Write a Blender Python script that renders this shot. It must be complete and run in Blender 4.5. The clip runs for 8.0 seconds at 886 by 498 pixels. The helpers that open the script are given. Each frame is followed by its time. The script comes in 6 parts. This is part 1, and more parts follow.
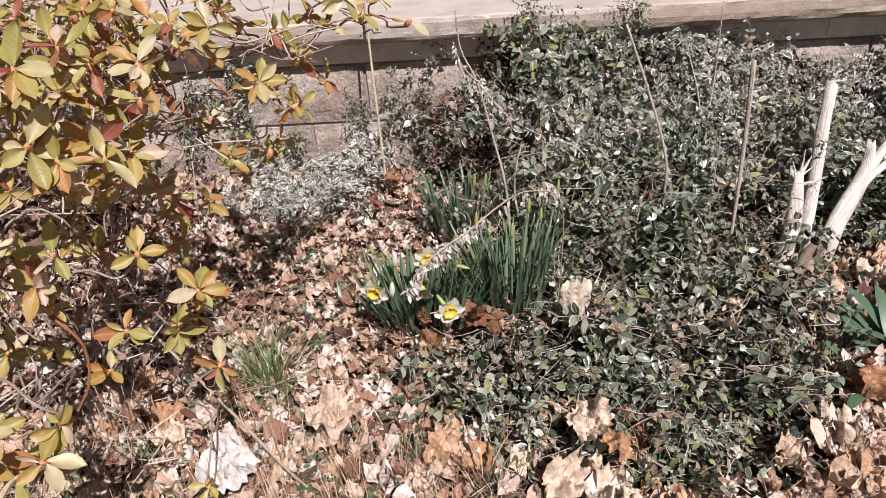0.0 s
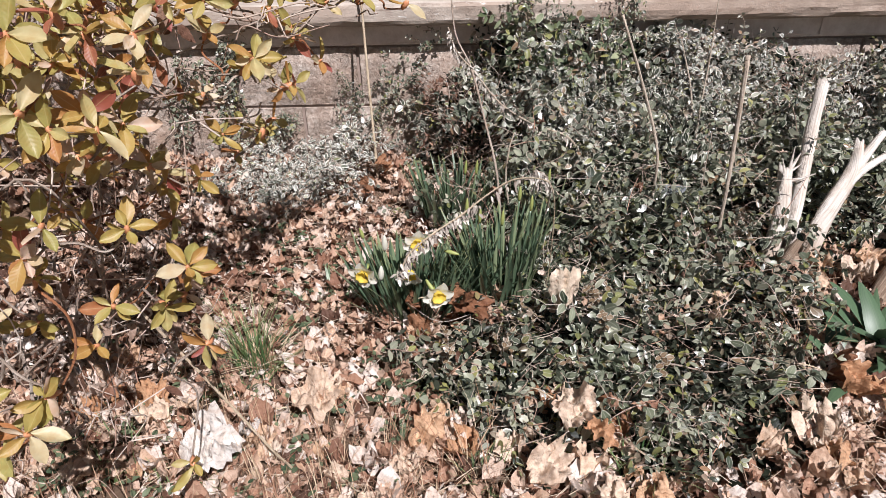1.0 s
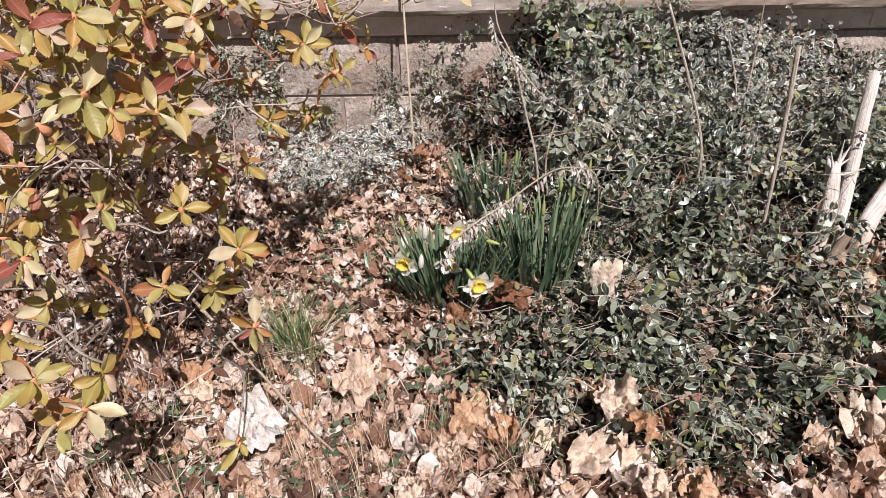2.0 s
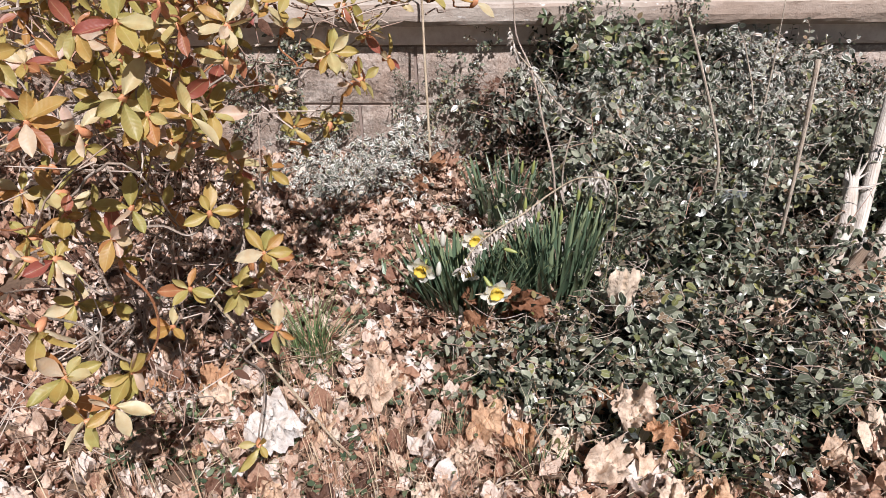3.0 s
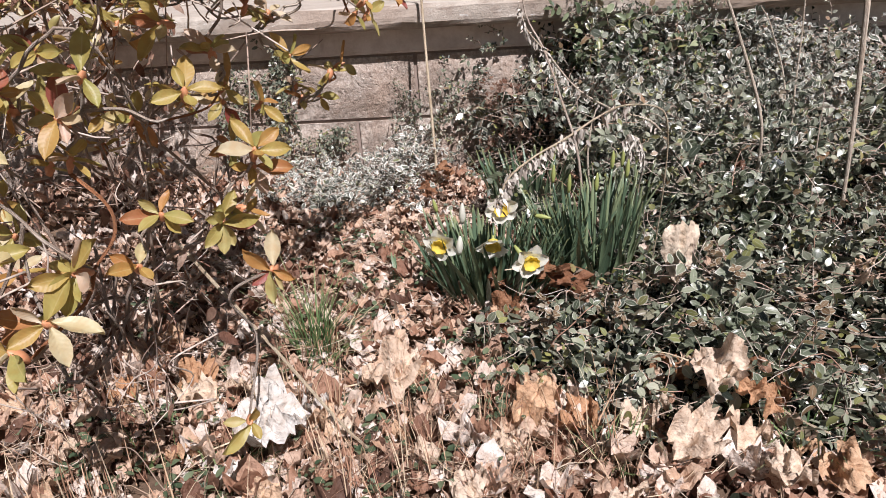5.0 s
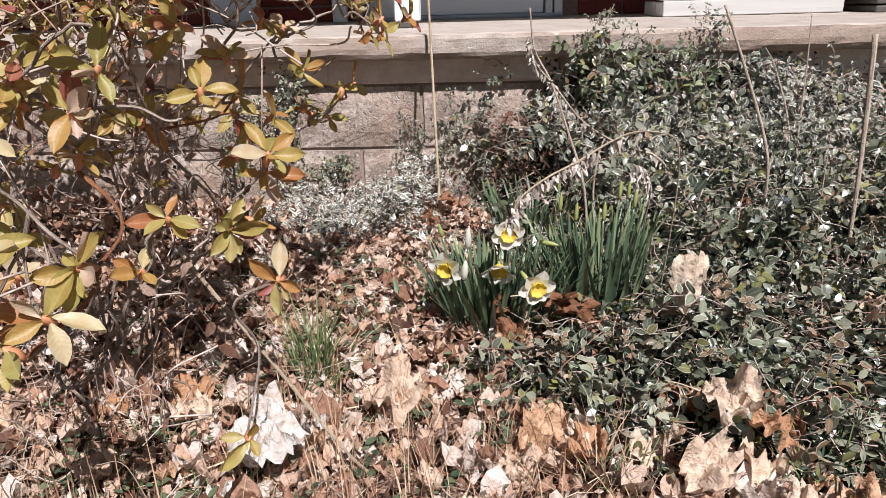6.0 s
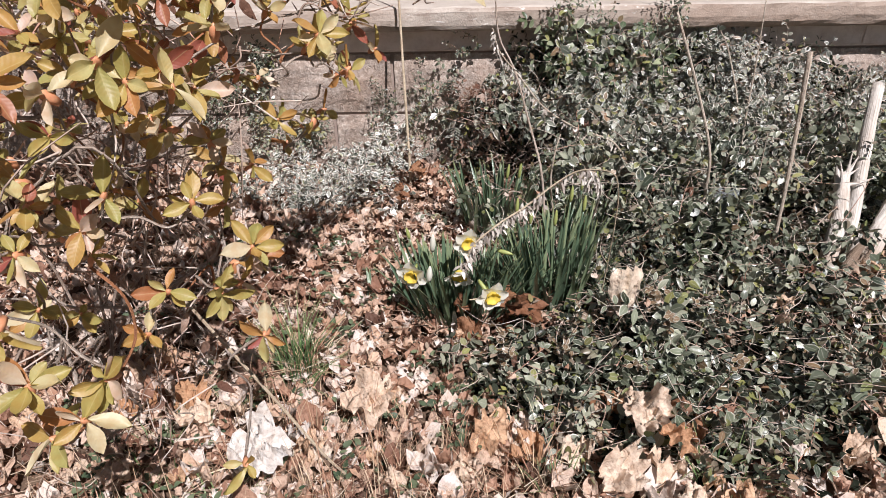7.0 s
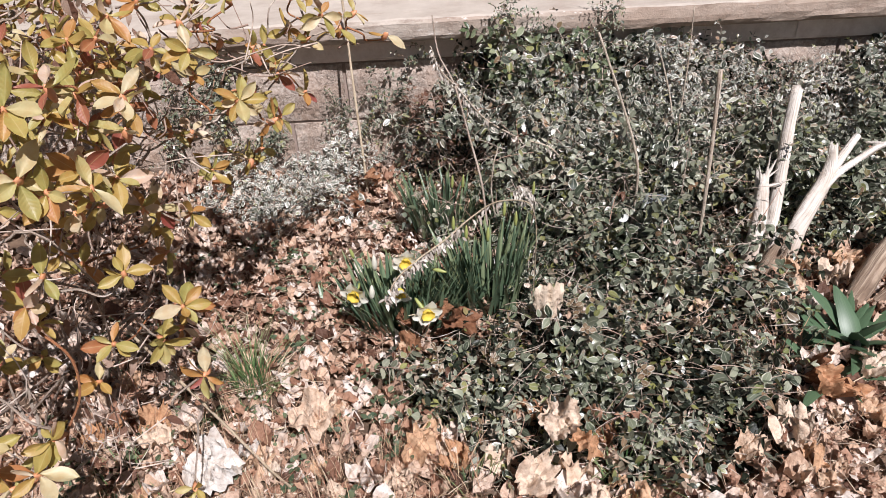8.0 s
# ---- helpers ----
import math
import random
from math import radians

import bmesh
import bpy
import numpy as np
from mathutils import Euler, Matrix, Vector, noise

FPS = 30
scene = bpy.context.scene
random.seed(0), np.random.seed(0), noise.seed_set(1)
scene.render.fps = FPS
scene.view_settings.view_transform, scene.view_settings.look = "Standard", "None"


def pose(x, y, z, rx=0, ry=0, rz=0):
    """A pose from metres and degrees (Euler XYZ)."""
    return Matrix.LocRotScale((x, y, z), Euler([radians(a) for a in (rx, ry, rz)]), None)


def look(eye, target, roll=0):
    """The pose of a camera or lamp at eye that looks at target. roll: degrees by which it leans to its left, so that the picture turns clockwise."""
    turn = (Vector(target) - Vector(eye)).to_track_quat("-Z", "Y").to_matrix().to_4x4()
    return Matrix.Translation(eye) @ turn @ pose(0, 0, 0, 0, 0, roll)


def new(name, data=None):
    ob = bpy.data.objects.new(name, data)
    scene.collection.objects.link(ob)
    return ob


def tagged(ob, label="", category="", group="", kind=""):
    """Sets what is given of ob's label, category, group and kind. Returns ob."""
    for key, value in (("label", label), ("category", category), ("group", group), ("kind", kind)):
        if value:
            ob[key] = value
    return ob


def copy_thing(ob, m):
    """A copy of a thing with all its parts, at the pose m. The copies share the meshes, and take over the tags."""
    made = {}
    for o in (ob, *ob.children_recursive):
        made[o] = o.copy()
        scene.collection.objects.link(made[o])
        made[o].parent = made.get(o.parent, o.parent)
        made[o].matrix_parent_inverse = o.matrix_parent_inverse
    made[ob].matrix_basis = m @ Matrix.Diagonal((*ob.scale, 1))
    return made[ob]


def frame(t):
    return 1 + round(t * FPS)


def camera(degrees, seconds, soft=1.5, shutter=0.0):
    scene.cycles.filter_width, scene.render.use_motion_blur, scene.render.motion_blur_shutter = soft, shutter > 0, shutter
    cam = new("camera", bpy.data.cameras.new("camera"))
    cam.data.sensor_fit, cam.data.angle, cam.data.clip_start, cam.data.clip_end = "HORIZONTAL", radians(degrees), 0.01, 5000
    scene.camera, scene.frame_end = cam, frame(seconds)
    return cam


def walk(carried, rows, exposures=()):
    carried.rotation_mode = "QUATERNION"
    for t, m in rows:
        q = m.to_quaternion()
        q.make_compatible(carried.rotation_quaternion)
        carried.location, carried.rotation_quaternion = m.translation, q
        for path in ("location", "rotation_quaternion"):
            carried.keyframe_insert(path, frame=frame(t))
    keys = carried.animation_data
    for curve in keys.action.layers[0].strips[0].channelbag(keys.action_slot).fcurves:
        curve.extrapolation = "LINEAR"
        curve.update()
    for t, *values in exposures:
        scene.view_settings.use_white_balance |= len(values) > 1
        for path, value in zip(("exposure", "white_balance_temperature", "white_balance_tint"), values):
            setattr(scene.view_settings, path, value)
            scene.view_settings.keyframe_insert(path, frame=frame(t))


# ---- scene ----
cam = camera(66.0, 8.0, soft=0.7)
PATH = [
    (0, (0.012, 0.075, 1.005), (-0.077, 1.782, -0.032), -3.9),
    (0.5, (0.002, 0.063, 0.997), (-0.021, 1.776, -0.035), -1.1),
    (1, (0.003, 0.071, 0.997), (-0.046, 1.763, -0.068), -1.6),
    (1.5, (-0.011, 0.068, 0.991), (-0.085, 1.745, -0.096), -1.8),
    (1.7, (-0.019, 0.068, 0.991), (-0.119, 1.743, -0.097), -1.8),
    (2.8, (-0.037, 0.045, 0.983), (-0.205, 1.748, -0.052), -2.6),
    (3, (-0.045, 0.051, 0.992), (-0.2, 1.744, -0.062), -1.7),
    (3.5, (-0.054, 0.055, 0.978), (-0.223, 1.757, -0.058), -3.2),
    (4, (-0.089, 0.083, 0.864), (-0.191, 1.82, -0.124), -0.6),
    (4.5, (-0.111, 0.103, 0.765), (-0.249, 1.88, -0.143), -3.4),
    (4.7, (-0.112, 0.118, 0.722), (-0.256, 1.911, -0.151), -4.4),
    (5.8, (-0.141, 0.12, 0.637), (-0.237, 1.998, -0.044), -1.4),
    (6, (-0.142, 0.123, 0.639), (-0.253, 1.993, -0.061), -1.7),
    (6.5, (-0.136, 0.112, 0.757), (-0.228, 1.874, -0.186), -2.5),
    (7, (-0.106, 0.09, 0.909), (-0.158, 1.828, -0.079), -1.2),
    (7.5, (-0.053, 0.054, 1.017), (-0.139, 1.757, -0.028), -1.2),
    (8, (0.029, 0.061, 1.071), (-0.014, 1.741, -0.013), -3.4),
]
walk(cam, [(t, look(eye, target, roll)) for t, eye, target, roll in PATH])

# ---- light ----
SUN_EL, SUN_AZ = 51.0, 153.0
world = bpy.data.worlds.new("sky")
scene.world = world
world.use_nodes = True
wn = world.node_tree
sky = wn.nodes.new("ShaderNodeTexSky")
sky.sky_type, sky.sun_disc = "NISHITA", False
sky.sun_elevation, sky.sun_rotation = radians(SUN_EL), radians(SUN_AZ)
wn.nodes["Background"].inputs["Strength"].default_value = 0.025
wn.links.new(sky.outputs["Color"], wn.nodes["Background"].inputs["Color"])
sun_data = bpy.data.lights.new("sun", "SUN")
sun_data.energy, sun_data.angle, sun_data.color = 5.0, radians(0.5), (1.0, 0.965, 1.0)
sun = new("sun", sun_data)
az, el = radians(SUN_AZ), radians(SUN_EL)
sun.matrix_world = look(Vector((math.sin(az) * math.cos(el), math.cos(az) * math.cos(el), math.sin(el))) * 20, (0, 0, 0))

scene.view_settings.exposure = 0.48

# ---- materials ----
RNG = np.random.default_rng(7)
RND = random.Random(11)


class Mat:
    """A node material with short ways to add nodes."""

    def __init__(self, name, rough=0.7, spec=0.5):
        self.m = bpy.data.materials.new(name)
        self.m.use_nodes = True
        self.t = self.m.node_tree
        self.b = self.t.nodes["Principled BSDF"]
        self.b.inputs["Roughness"].default_value = rough
        self.b.inputs["Specular IOR Level"].default_value = spec

    def put(self, node, name, value):
        if isinstance(value, bpy.types.NodeSocket):
            self.t.links.new(value, node.inputs[name])
        elif value is not None:
            node.inputs[name].default_value = (*value, 1) if isinstance(value, tuple) and len(value) == 3 and node.inputs[name].type == "RGBA" else value

    def coord(self, which="Object"):
        return self.t.nodes.new("ShaderNodeTexCoord").outputs[which]

    def mapped(self, vec, scale):
        n = self.t.nodes.new("ShaderNodeMapping")
        self.put(n, "Vector", vec)
        n.inputs["Scale"].default_value = scale
        return n.outputs["Vector"]

    def noise(self, vec, scale, detail=3.0, rough=0.55):
        n = self.t.nodes.new("ShaderNodeTexNoise")
        self.put(n, "Vector", vec)
        n.inputs["Scale"].default_value, n.inputs["Detail"].default_value, n.inputs["Roughness"].default_value = scale, detail, rough
        return n.outputs["Fac"]

    def cells(self, vec, scale):
        n = self.t.nodes.new("ShaderNodeTexVoronoi")
        self.put(n, "Vector", vec)
        n.inputs["Scale"].default_value = scale
        return n.outputs["Distance"]

    def ramp(self, fac, stops):
        n = self.t.nodes.new("ShaderNodeValToRGB")
        self.put(n, "Fac", fac)
        e = n.color_ramp.elements
        while len(e) < len(stops):
            e.new(0.5)
        for k, (p, c) in enumerate(stops):
            e[k].position = p
            e[k].color = (*c, 1) if isinstance(c, tuple) else (c, c, c, 1)
        return n.outputs["Color"]

    def mix(self, fac, a, b, how="MIX"):
        n = self.t.nodes.new("ShaderNodeMix")
        n.data_type, n.blend_type = "RGBA", how
        self.put(n, 0, fac)
        for k, v in ((6, a), (7, b)):
            if isinstance(v, bpy.types.NodeSocket):
                self.t.links.new(v, n.inputs[k])
            else:
                n.inputs[k].default_value = (*v, 1)
        return n.outputs[2]

    def calc(self, op, a, b=0.0):
        n = self.t.nodes.new("ShaderNodeMath")
        n.operation = op
        self.put(n, 0, a)
        self.put(n, 1, b)
        return n.outputs[0]

    def island(self):
        return self.t.nodes.new("ShaderNodeNewGeometry").outputs["Random Per Island"]

    def chance(self):
        return self.t.nodes.new("ShaderNodeObjectInfo").outputs["Random"]

    def uv(self):
        n = self.t.nodes.new("ShaderNodeSeparateXYZ")
        self.put(n, 0, self.coord("UV"))
        return n.outputs[0], n.outputs[1]

    def bump(self, height, strength, distance):
        n = self.t.nodes.new("ShaderNodeBump")
        self.put(n, "Height", height)
        n.inputs["Strength"].default_value, n.inputs["Distance"].default_value = strength, distance
        self.t.links.new(n.outputs["Normal"], self.b.inputs["Normal"])

    def colour(self, c):
        self.put(self.b, "Base Color", c)

    def thin(self, weight, c):
        """Light that passes through a thin leaf."""
        out = self.t.nodes["Material Output"]
        tr = self.t.nodes.new("ShaderNodeBsdfTranslucent")
        self.put(tr, "Color", c)
        mx = self.t.nodes.new("ShaderNodeMixShader")
        mx.inputs[0].default_value = weight
        self.t.links.new(self.b.outputs[0], mx.inputs[1])
        self.t.links.new(tr.outputs[0], mx.inputs[2])
        self.t.links.new(mx.outputs[0], out.inputs["Surface"])


def mat_dead(name, stops, who):
    a = Mat(name, 0.62, 0.35)
    o = a.coord() if who == "island" else a.mapped(a.coord(), (0.1, 0.1, 0.1))
    r = a.island() if who == "island" else a.chance()
    c = a.ramp(r, stops)
    c = a.mix(a.ramp(a.noise(o, 45, 4), [(0.35, 0.0), (0.7, 0.75)]), c, a.mix(1.0, c, (0.62, 0.5, 0.42), "MULTIPLY"))
    c = a.mix(a.ramp(a.noise(o, 320, 2), [(0.55, 0.0), (0.75, 0.6)]), c, a.mix(1.0, c, (0.5, 0.42, 0.36), "MULTIPLY"))
    u, v = a.uv()
    off = a.calc("ABSOLUTE", a.calc("SUBTRACT", v, 0.5))
    rib = a.ramp(off, [(0.0, 1.0), (0.03, 0.0)])
    side = a.calc("SINE", a.calc("ADD", a.calc("MULTIPLY", a.calc("SUBTRACT", u, off), 34.0), a.calc("MULTIPLY", a.noise(o, 25, 2), 5.0)))
    c = a.mix(a.calc("MULTIPLY", rib, 0.45), c, a.mix(1.0, c, (1.35, 1.3, 1.22), "MULTIPLY"))
    c = a.mix(a.ramp(side, [(0.75, 0.0), (1.0, 0.18)]), c, a.mix(1.0, c, (0.62, 0.55, 0.48), "MULTIPLY"))
    a.colour(c)
    a.bump(a.calc("ADD", a.calc("ADD", a.noise(o, 130, 4), a.calc("MULTIPLY", a.noise(o, 38, 3), 1.6)), a.calc("MULTIPLY", side, 0.07)), 0.85, 0.005)
    a.thin(0.24, c)
    return a.m


TAN = [(0.0, (0.1, 0.055, 0.04)), (0.14, (0.26, 0.135, 0.09)), (0.28, (0.48, 0.29, 0.2)), (0.44, (0.6, 0.44, 0.345)), (0.6, (0.66, 0.47, 0.345)), (0.78, (0.78, 0.65, 0.56)), (1.0, (0.84, 0.78, 0.73))]
M_LITTER = mat_dead("leaf_litter_brown", TAN, "island")
M_DEAD = mat_dead("dead_leaf_tan", [(0.0, (0.55, 0.3, 0.16)), (0.25, (0.72, 0.48, 0.31)), (0.6, (0.8, 0.62, 0.47)), (1.0, (0.86, 0.73, 0.6))], "object")
M_PALE = mat_dead("dead_leaf_bleached", [(0.0, (0.72, 0.54, 0.4)), (1.0, (0.8, 0.67, 0.55))], "object")
M_WHITE = mat_dead("dead_leaf_white", [(0.0, (0.76, 0.72, 0.68)), (1.0, (0.8, 0.77, 0.73))], "object")
M_ORANGE = mat_dead("dead_leaf_orange", [(0.0, (0.52, 0.28, 0.15)), (1.0, (0.62, 0.38, 0.23))], "object")
M_RUST = mat_dead("dead_leaf_russet", [(0.0, (0.24, 0.11, 0.06)), (1.0, (0.38, 0.2, 0.11))], "object")


def mat_vine(name, dark, light, cream, amount, band, dry=0.03, spec=0.6):
    a = Mat(name, 0.33, spec)
    u, v = a.uv()
    r = a.island()
    o = a.coord()
    pick = a.calc("FRACT", a.calc("MULTIPLY", r, 13.7))
    c = a.mix(r, dark, light)
    c = a.mix(a.ramp(pick, [(0.86, 0.0), (0.88, 0.85)]), c, (0.2, 0.2, 0.07))
    c = a.mix(a.ramp(pick, [(0.965, 0.0), (0.975, 0.9)]), c, (0.2, 0.12, 0.075))
    c = a.mix(a.ramp(pick, [(dry, 0.85), (dry + 0.01, 0.0)]), c, (0.27, 0.21, 0.16))
    c = a.mix(a.ramp(a.noise(o, 30, 3), [(0.35, 0.0), (0.7, 0.6)]), c, a.mix(1.0, c, (0.62, 0.68, 0.6), "MULTIPLY"))
    spot = a.noise(o, 5.5, 3, 0.6)
    c = a.mix(a.ramp(spot, [(0.36, 0.85), (0.5, 0.0)]), c, a.mix(1.0, c, (0.5, 0.58, 0.45), "MULTIPLY"))
    c = a.mix(a.ramp(spot, [(0.5, 0.0), (0.64, 0.9)]), c, a.mix(1.0, c, (1.6, 1.5, 1.5), "MULTIPLY"))
    rib = a.ramp(u, [(0.0, 1.0), (0.12, 0.0)])
    c = a.mix(a.calc("MULTIPLY", rib, 0.35), c, cream)
    edge = a.ramp(u, [(band - 0.1, 0.0), (band + 0.06, 1.0)])
    some = a.ramp(a.calc("FRACT", a.calc("MULTIPLY", r, 7.31)), [(amount - 0.15, 1.0), (amount + 0.15, 0.05)])
    c = a.mix(a.calc("MULTIPLY", edge, some), c, cream)
    a.colour(c)
    a.bump(a.noise(o, 260, 2), 0.25, 0.001)
    a.thin(0.1, c)
    return a.m


M_VINE = mat_vine("creeper_leaf", (0.02, 0.032, 0.019), (0.285, 0.295, 0.22), (0.5, 0.49, 0.41), 0.36, 0.82, 0.05)
M_VINE_WALL = mat_vine("creeper_leaf_wall", (0.018, 0.028, 0.018), (0.27, 0.275, 0.22), (0.68, 0.65, 0.58), 0.55, 0.74, 0.1)
M_VINE_GREY = mat_vine("creeper_leaf_grey", (0.11, 0.12, 0.1), (0.34, 0.34, 0.3), (0.68, 0.66, 0.61), 0.7, 0.66, 0.14)
M_VINE_PALE = mat_vine("creeper_leaf_silvery", (0.05, 0.06, 0.046), (0.2, 0.205, 0.165), (0.72, 0.7, 0.64), 0.9, 0.58, 0.03)


# near-black creeper leaf: the shade inside the mat is painted into its colours
M_VINE_SHADE = mat_vine("creeper_leaf_shaded", (0.008, 0.012, 0.008), (0.035, 0.04, 0.028), (0.07, 0.07, 0.055), 0.1, 0.86, 0.15, 0.15)
M_VINE_BROAD = mat_vine("creeper_leaf_broad", (0.05, 0.075, 0.04), (0.2, 0.225, 0.14), (0.36, 0.37, 0.26), 0.2, 0.86, 0.03, 0.5)


def mat_wood(name, a_col, b_col, c_col, grain, rough=0.8, foot=None):
    """Wood with its grain along the stem; foot: the colour of the bark left at the lower end."""
    a = Mat(name, rough, 0.3)
    o = a.coord()
    w = a.coord("UV")
    g = a.noise(a.mapped(w, (14, grain * 0.09, 1)), 1.0, 6, 0.7)
    crack = a.noise(a.mapped(w, (26, grain * 0.04, 1)), 1.0, 3, 0.6)
    c = a.ramp(g, [(0.3, c_col), (0.46, a_col), (0.68, b_col)])
    c = a.mix(a.ramp(crack, [(0.3, 0.85), (0.38, 0.0)]), c, a.mix(1.0, c_col, (0.6, 0.6, 0.6), "MULTIPLY"))
    c = a.mix(a.ramp(a.noise(o, 22, 4), [(0.45, 0.0), (0.7, 0.55)]), c, a.mix(1.0, c, (0.68, 0.58, 0.5), "MULTIPLY"))
    if foot:
        u, v = a.uv()
        low = a.calc("ADD", v, a.calc("MULTIPLY", a.noise(a.mapped(w, (5, 8, 1)), 1.0, 4, 0.7), 0.14))
        c = a.mix(a.ramp(low, [(0.1, 0.9), (0.2, 0.0)]), c, foot)
    a.colour(c)
    a.bump(a.calc("ADD", g, crack), 0.85, 0.004)
    return a.m


M_BLEACHED = mat_wood("weathered_grey_wood", (0.58, 0.52, 0.46), (0.76, 0.71, 0.66), (0.36, 0.29, 0.235), 90, 0.8, (0.34, 0.23, 0.15))
M_SPLINTER = mat_wood("bare_bleached_wood", (0.6, 0.54, 0.48), (0.8, 0.76, 0.71), (0.36, 0.29, 0.24), 100)
M_ROTTEN = mat_wood("decayed_brown_wood", (0.2, 0.14, 0.1), (0.42, 0.33, 0.25), (0.06, 0.04, 0.03), 90)
M_CANE = mat_wood("dry_tan_cane", (0.56, 0.45, 0.32), (0.7, 0.6, 0.46), (0.28, 0.19, 0.13), 160)
M_TWIG = mat_wood("grey_brown_twig", (0.4, 0.32, 0.26), (0.6, 0.52, 0.45), (0.16, 0.11, 0.085), 200)
M_BARK = mat_wood("shrub_bark", (0.36, 0.27, 0.215), (0.56, 0.47, 0.4), (0.14, 0.09, 0.07), 140)
M_REDTWIG = mat_wood("russet_shoot", (0.36, 0.15, 0.07), (0.5, 0.24, 0.12), (0.16, 0.06, 0.03), 160)
M_DRYSTEM = mat_wood("straw_grey_stem", (0.46, 0.38, 0.3), (0.66, 0.58, 0.49), (0.16, 0.11, 0.08), 180)


def mat_shrub(who):
    a = Mat("bronze_shrub_leaf_" + who, 0.48, 0.45)
    u, v = a.uv()
    r = a.island() if who == "island" else a.chance()
    c = a.ramp(r, [(0.0, (0.3, 0.075, 0.065)), (0.05, (0.36, 0.14, 0.085)), (0.1, (0.46, 0.23, 0.08)), (0.22, (0.46, 0.3, 0.095)), (0.4, (0.44, 0.35, 0.11)), (0.62, (0.36, 0.335, 0.11)), (0.76, (0.49, 0.43, 0.19)), (0.88, (0.64, 0.56, 0.38)), (1.0, (0.6, 0.45, 0.38))])
    o = a.coord()
    c = a.mix(a.ramp(a.noise(o, 60, 3), [(0.4, 0.0), (0.68, 0.6)]), c, a.mix(1.0, c, (0.88, 0.7, 0.56), "MULTIPLY"))
    c = a.mix(a.calc("MULTIPLY", a.ramp(u, [(0.0, 1.0), (0.09, 0.0)]), 0.35), c, (0.6, 0.5, 0.26))
    side = a.calc("SINE", a.calc("ADD", a.calc("MULTIPLY", v, 55.0), a.calc("MULTIPLY", u, -9.0)))
    a.colour(c)
    a.b.inputs["Coat Weight"].default_value, a.b.inputs["Coat Roughness"].default_value = 0.12, 0.35
    a.bump(a.calc("ADD", a.noise(o, 140, 3), a.calc("MULTIPLY", side, 0.12)), 0.3, 0.0015)
    a.thin(0.36, a.mix(0.3, c, (0.52, 0.36, 0.15)))
    return a.m


a = Mat("thin_stem", 0.75, 0.3)
a.colour(a.mix(a.ramp(a.noise(a.coord(), 90, 3), [(0.4, 0.0), (0.7, 0.6)]), a.ramp(a.island(), [(0.0, (0.24, 0.16, 0.125)), (0.35, (0.44, 0.34, 0.275)), (0.75, (0.62, 0.54, 0.47)), (1.0, (0.42, 0.22, 0.15))]), (0.16, 0.11, 0.085)))
M_STEM = a.m
M_LEAF = mat_shrub("object")
M_LEAF_REST = mat_shrub("island")

a = Mat("pale_red_bud", 0.5)
a.colour(a.mix(a.noise(a.coord(), 300), (0.5, 0.16, 0.08), (0.62, 0.34, 0.18)))
M_BUD = a.m

a = Mat("daffodil_blade", 0.28, 0.6)
u, v = a.uv()
c = a.ramp(a.chance(), [(0.0, (0.055, 0.09, 0.056)), (0.6, (0.11, 0.16, 0.095)), (1.0, (0.2, 0.24, 0.135))])
st = a.noise(a.mapped(a.coord("UV"), (26, 1.5, 1)), 1.0, 2)
c = a.mix(a.ramp(st, [(0.4, 0.0), (0.7, 0.55)]), c, a.mix(1.0, c, (1.5, 1.5, 1.45), "MULTIPLY"))
a.colour(a.mix(a.ramp(v, [(0.9, 0.0), (1.0, 0.6)]), c, (0.32, 0.3, 0.12)))
a.bump(st, 0.4, 0.001)
a.thin(0.15, c)
M_BLADE = a.m

a = Mat("yellow_green_sheath", 0.5)
a.colour(a.mix(a.noise(a.coord(), 120), (0.2, 0.25, 0.07), (0.36, 0.37, 0.13)))
M_SHEATH = a.m
a = Mat("white_petal", 0.55, 0.3)
pc = a.mix(a.noise(a.mapped(a.coord("UV"), (14, 2, 1)), 1.0), (0.82, 0.8, 0.68), (0.88, 0.87, 0.8))
a.colour(pc)
a.thin(0.4, pc)
M_PETAL = a.m
a = Mat("yellow_corona", 0.5, 0.3)
pc = a.mix(a.noise(a.coord(), 150), (0.88, 0.66, 0.07), (0.9, 0.76, 0.2))
a.colour(pc)
a.thin(0.42, pc)
M_CORONA = a.m

a = Mat("grass_green", 0.5)
gu, gv = a.uv()
a.colour(a.mix(a.ramp(gv, [(0.35, 0.0), (1.0, 0.75)]), a.mix(a.island(), (0.04, 0.09, 0.03), (0.13, 0.19, 0.07)), (0.26, 0.29, 0.13)))
M_GRASS = a.m
a = Mat("grass_straw", 0.65)
a.colour(a.ramp(a.island(), [(0.0, (0.26, 0.12, 0.075)), (0.4, (0.42, 0.25, 0.16)), (0.75, (0.52, 0.38, 0.25)), (1.0, (0.6, 0.5, 0.36))]))
M_STRAW = a.m
a = Mat("weed_green", 0.55)
wc = a.mix(a.island(), (0.035, 0.06, 0.03), (0.15, 0.18, 0.1))
a.colour(wc)
a.thin(0.15, wc)
M_WEED = a.m
a = Mat("tulip_leaf_bluegreen", 0.42, 0.4)
u, v = a.uv()
tc = a.mix(a.noise(a.mapped(a.coord("UV"), (24, 1.5, 1)), 1.0, 3, 0.7), (0.022, 0.055, 0.028), (0.13, 0.2, 0.11))
a.colour(tc)
a.thin(0.12, tc)
M_TULIP = a.m

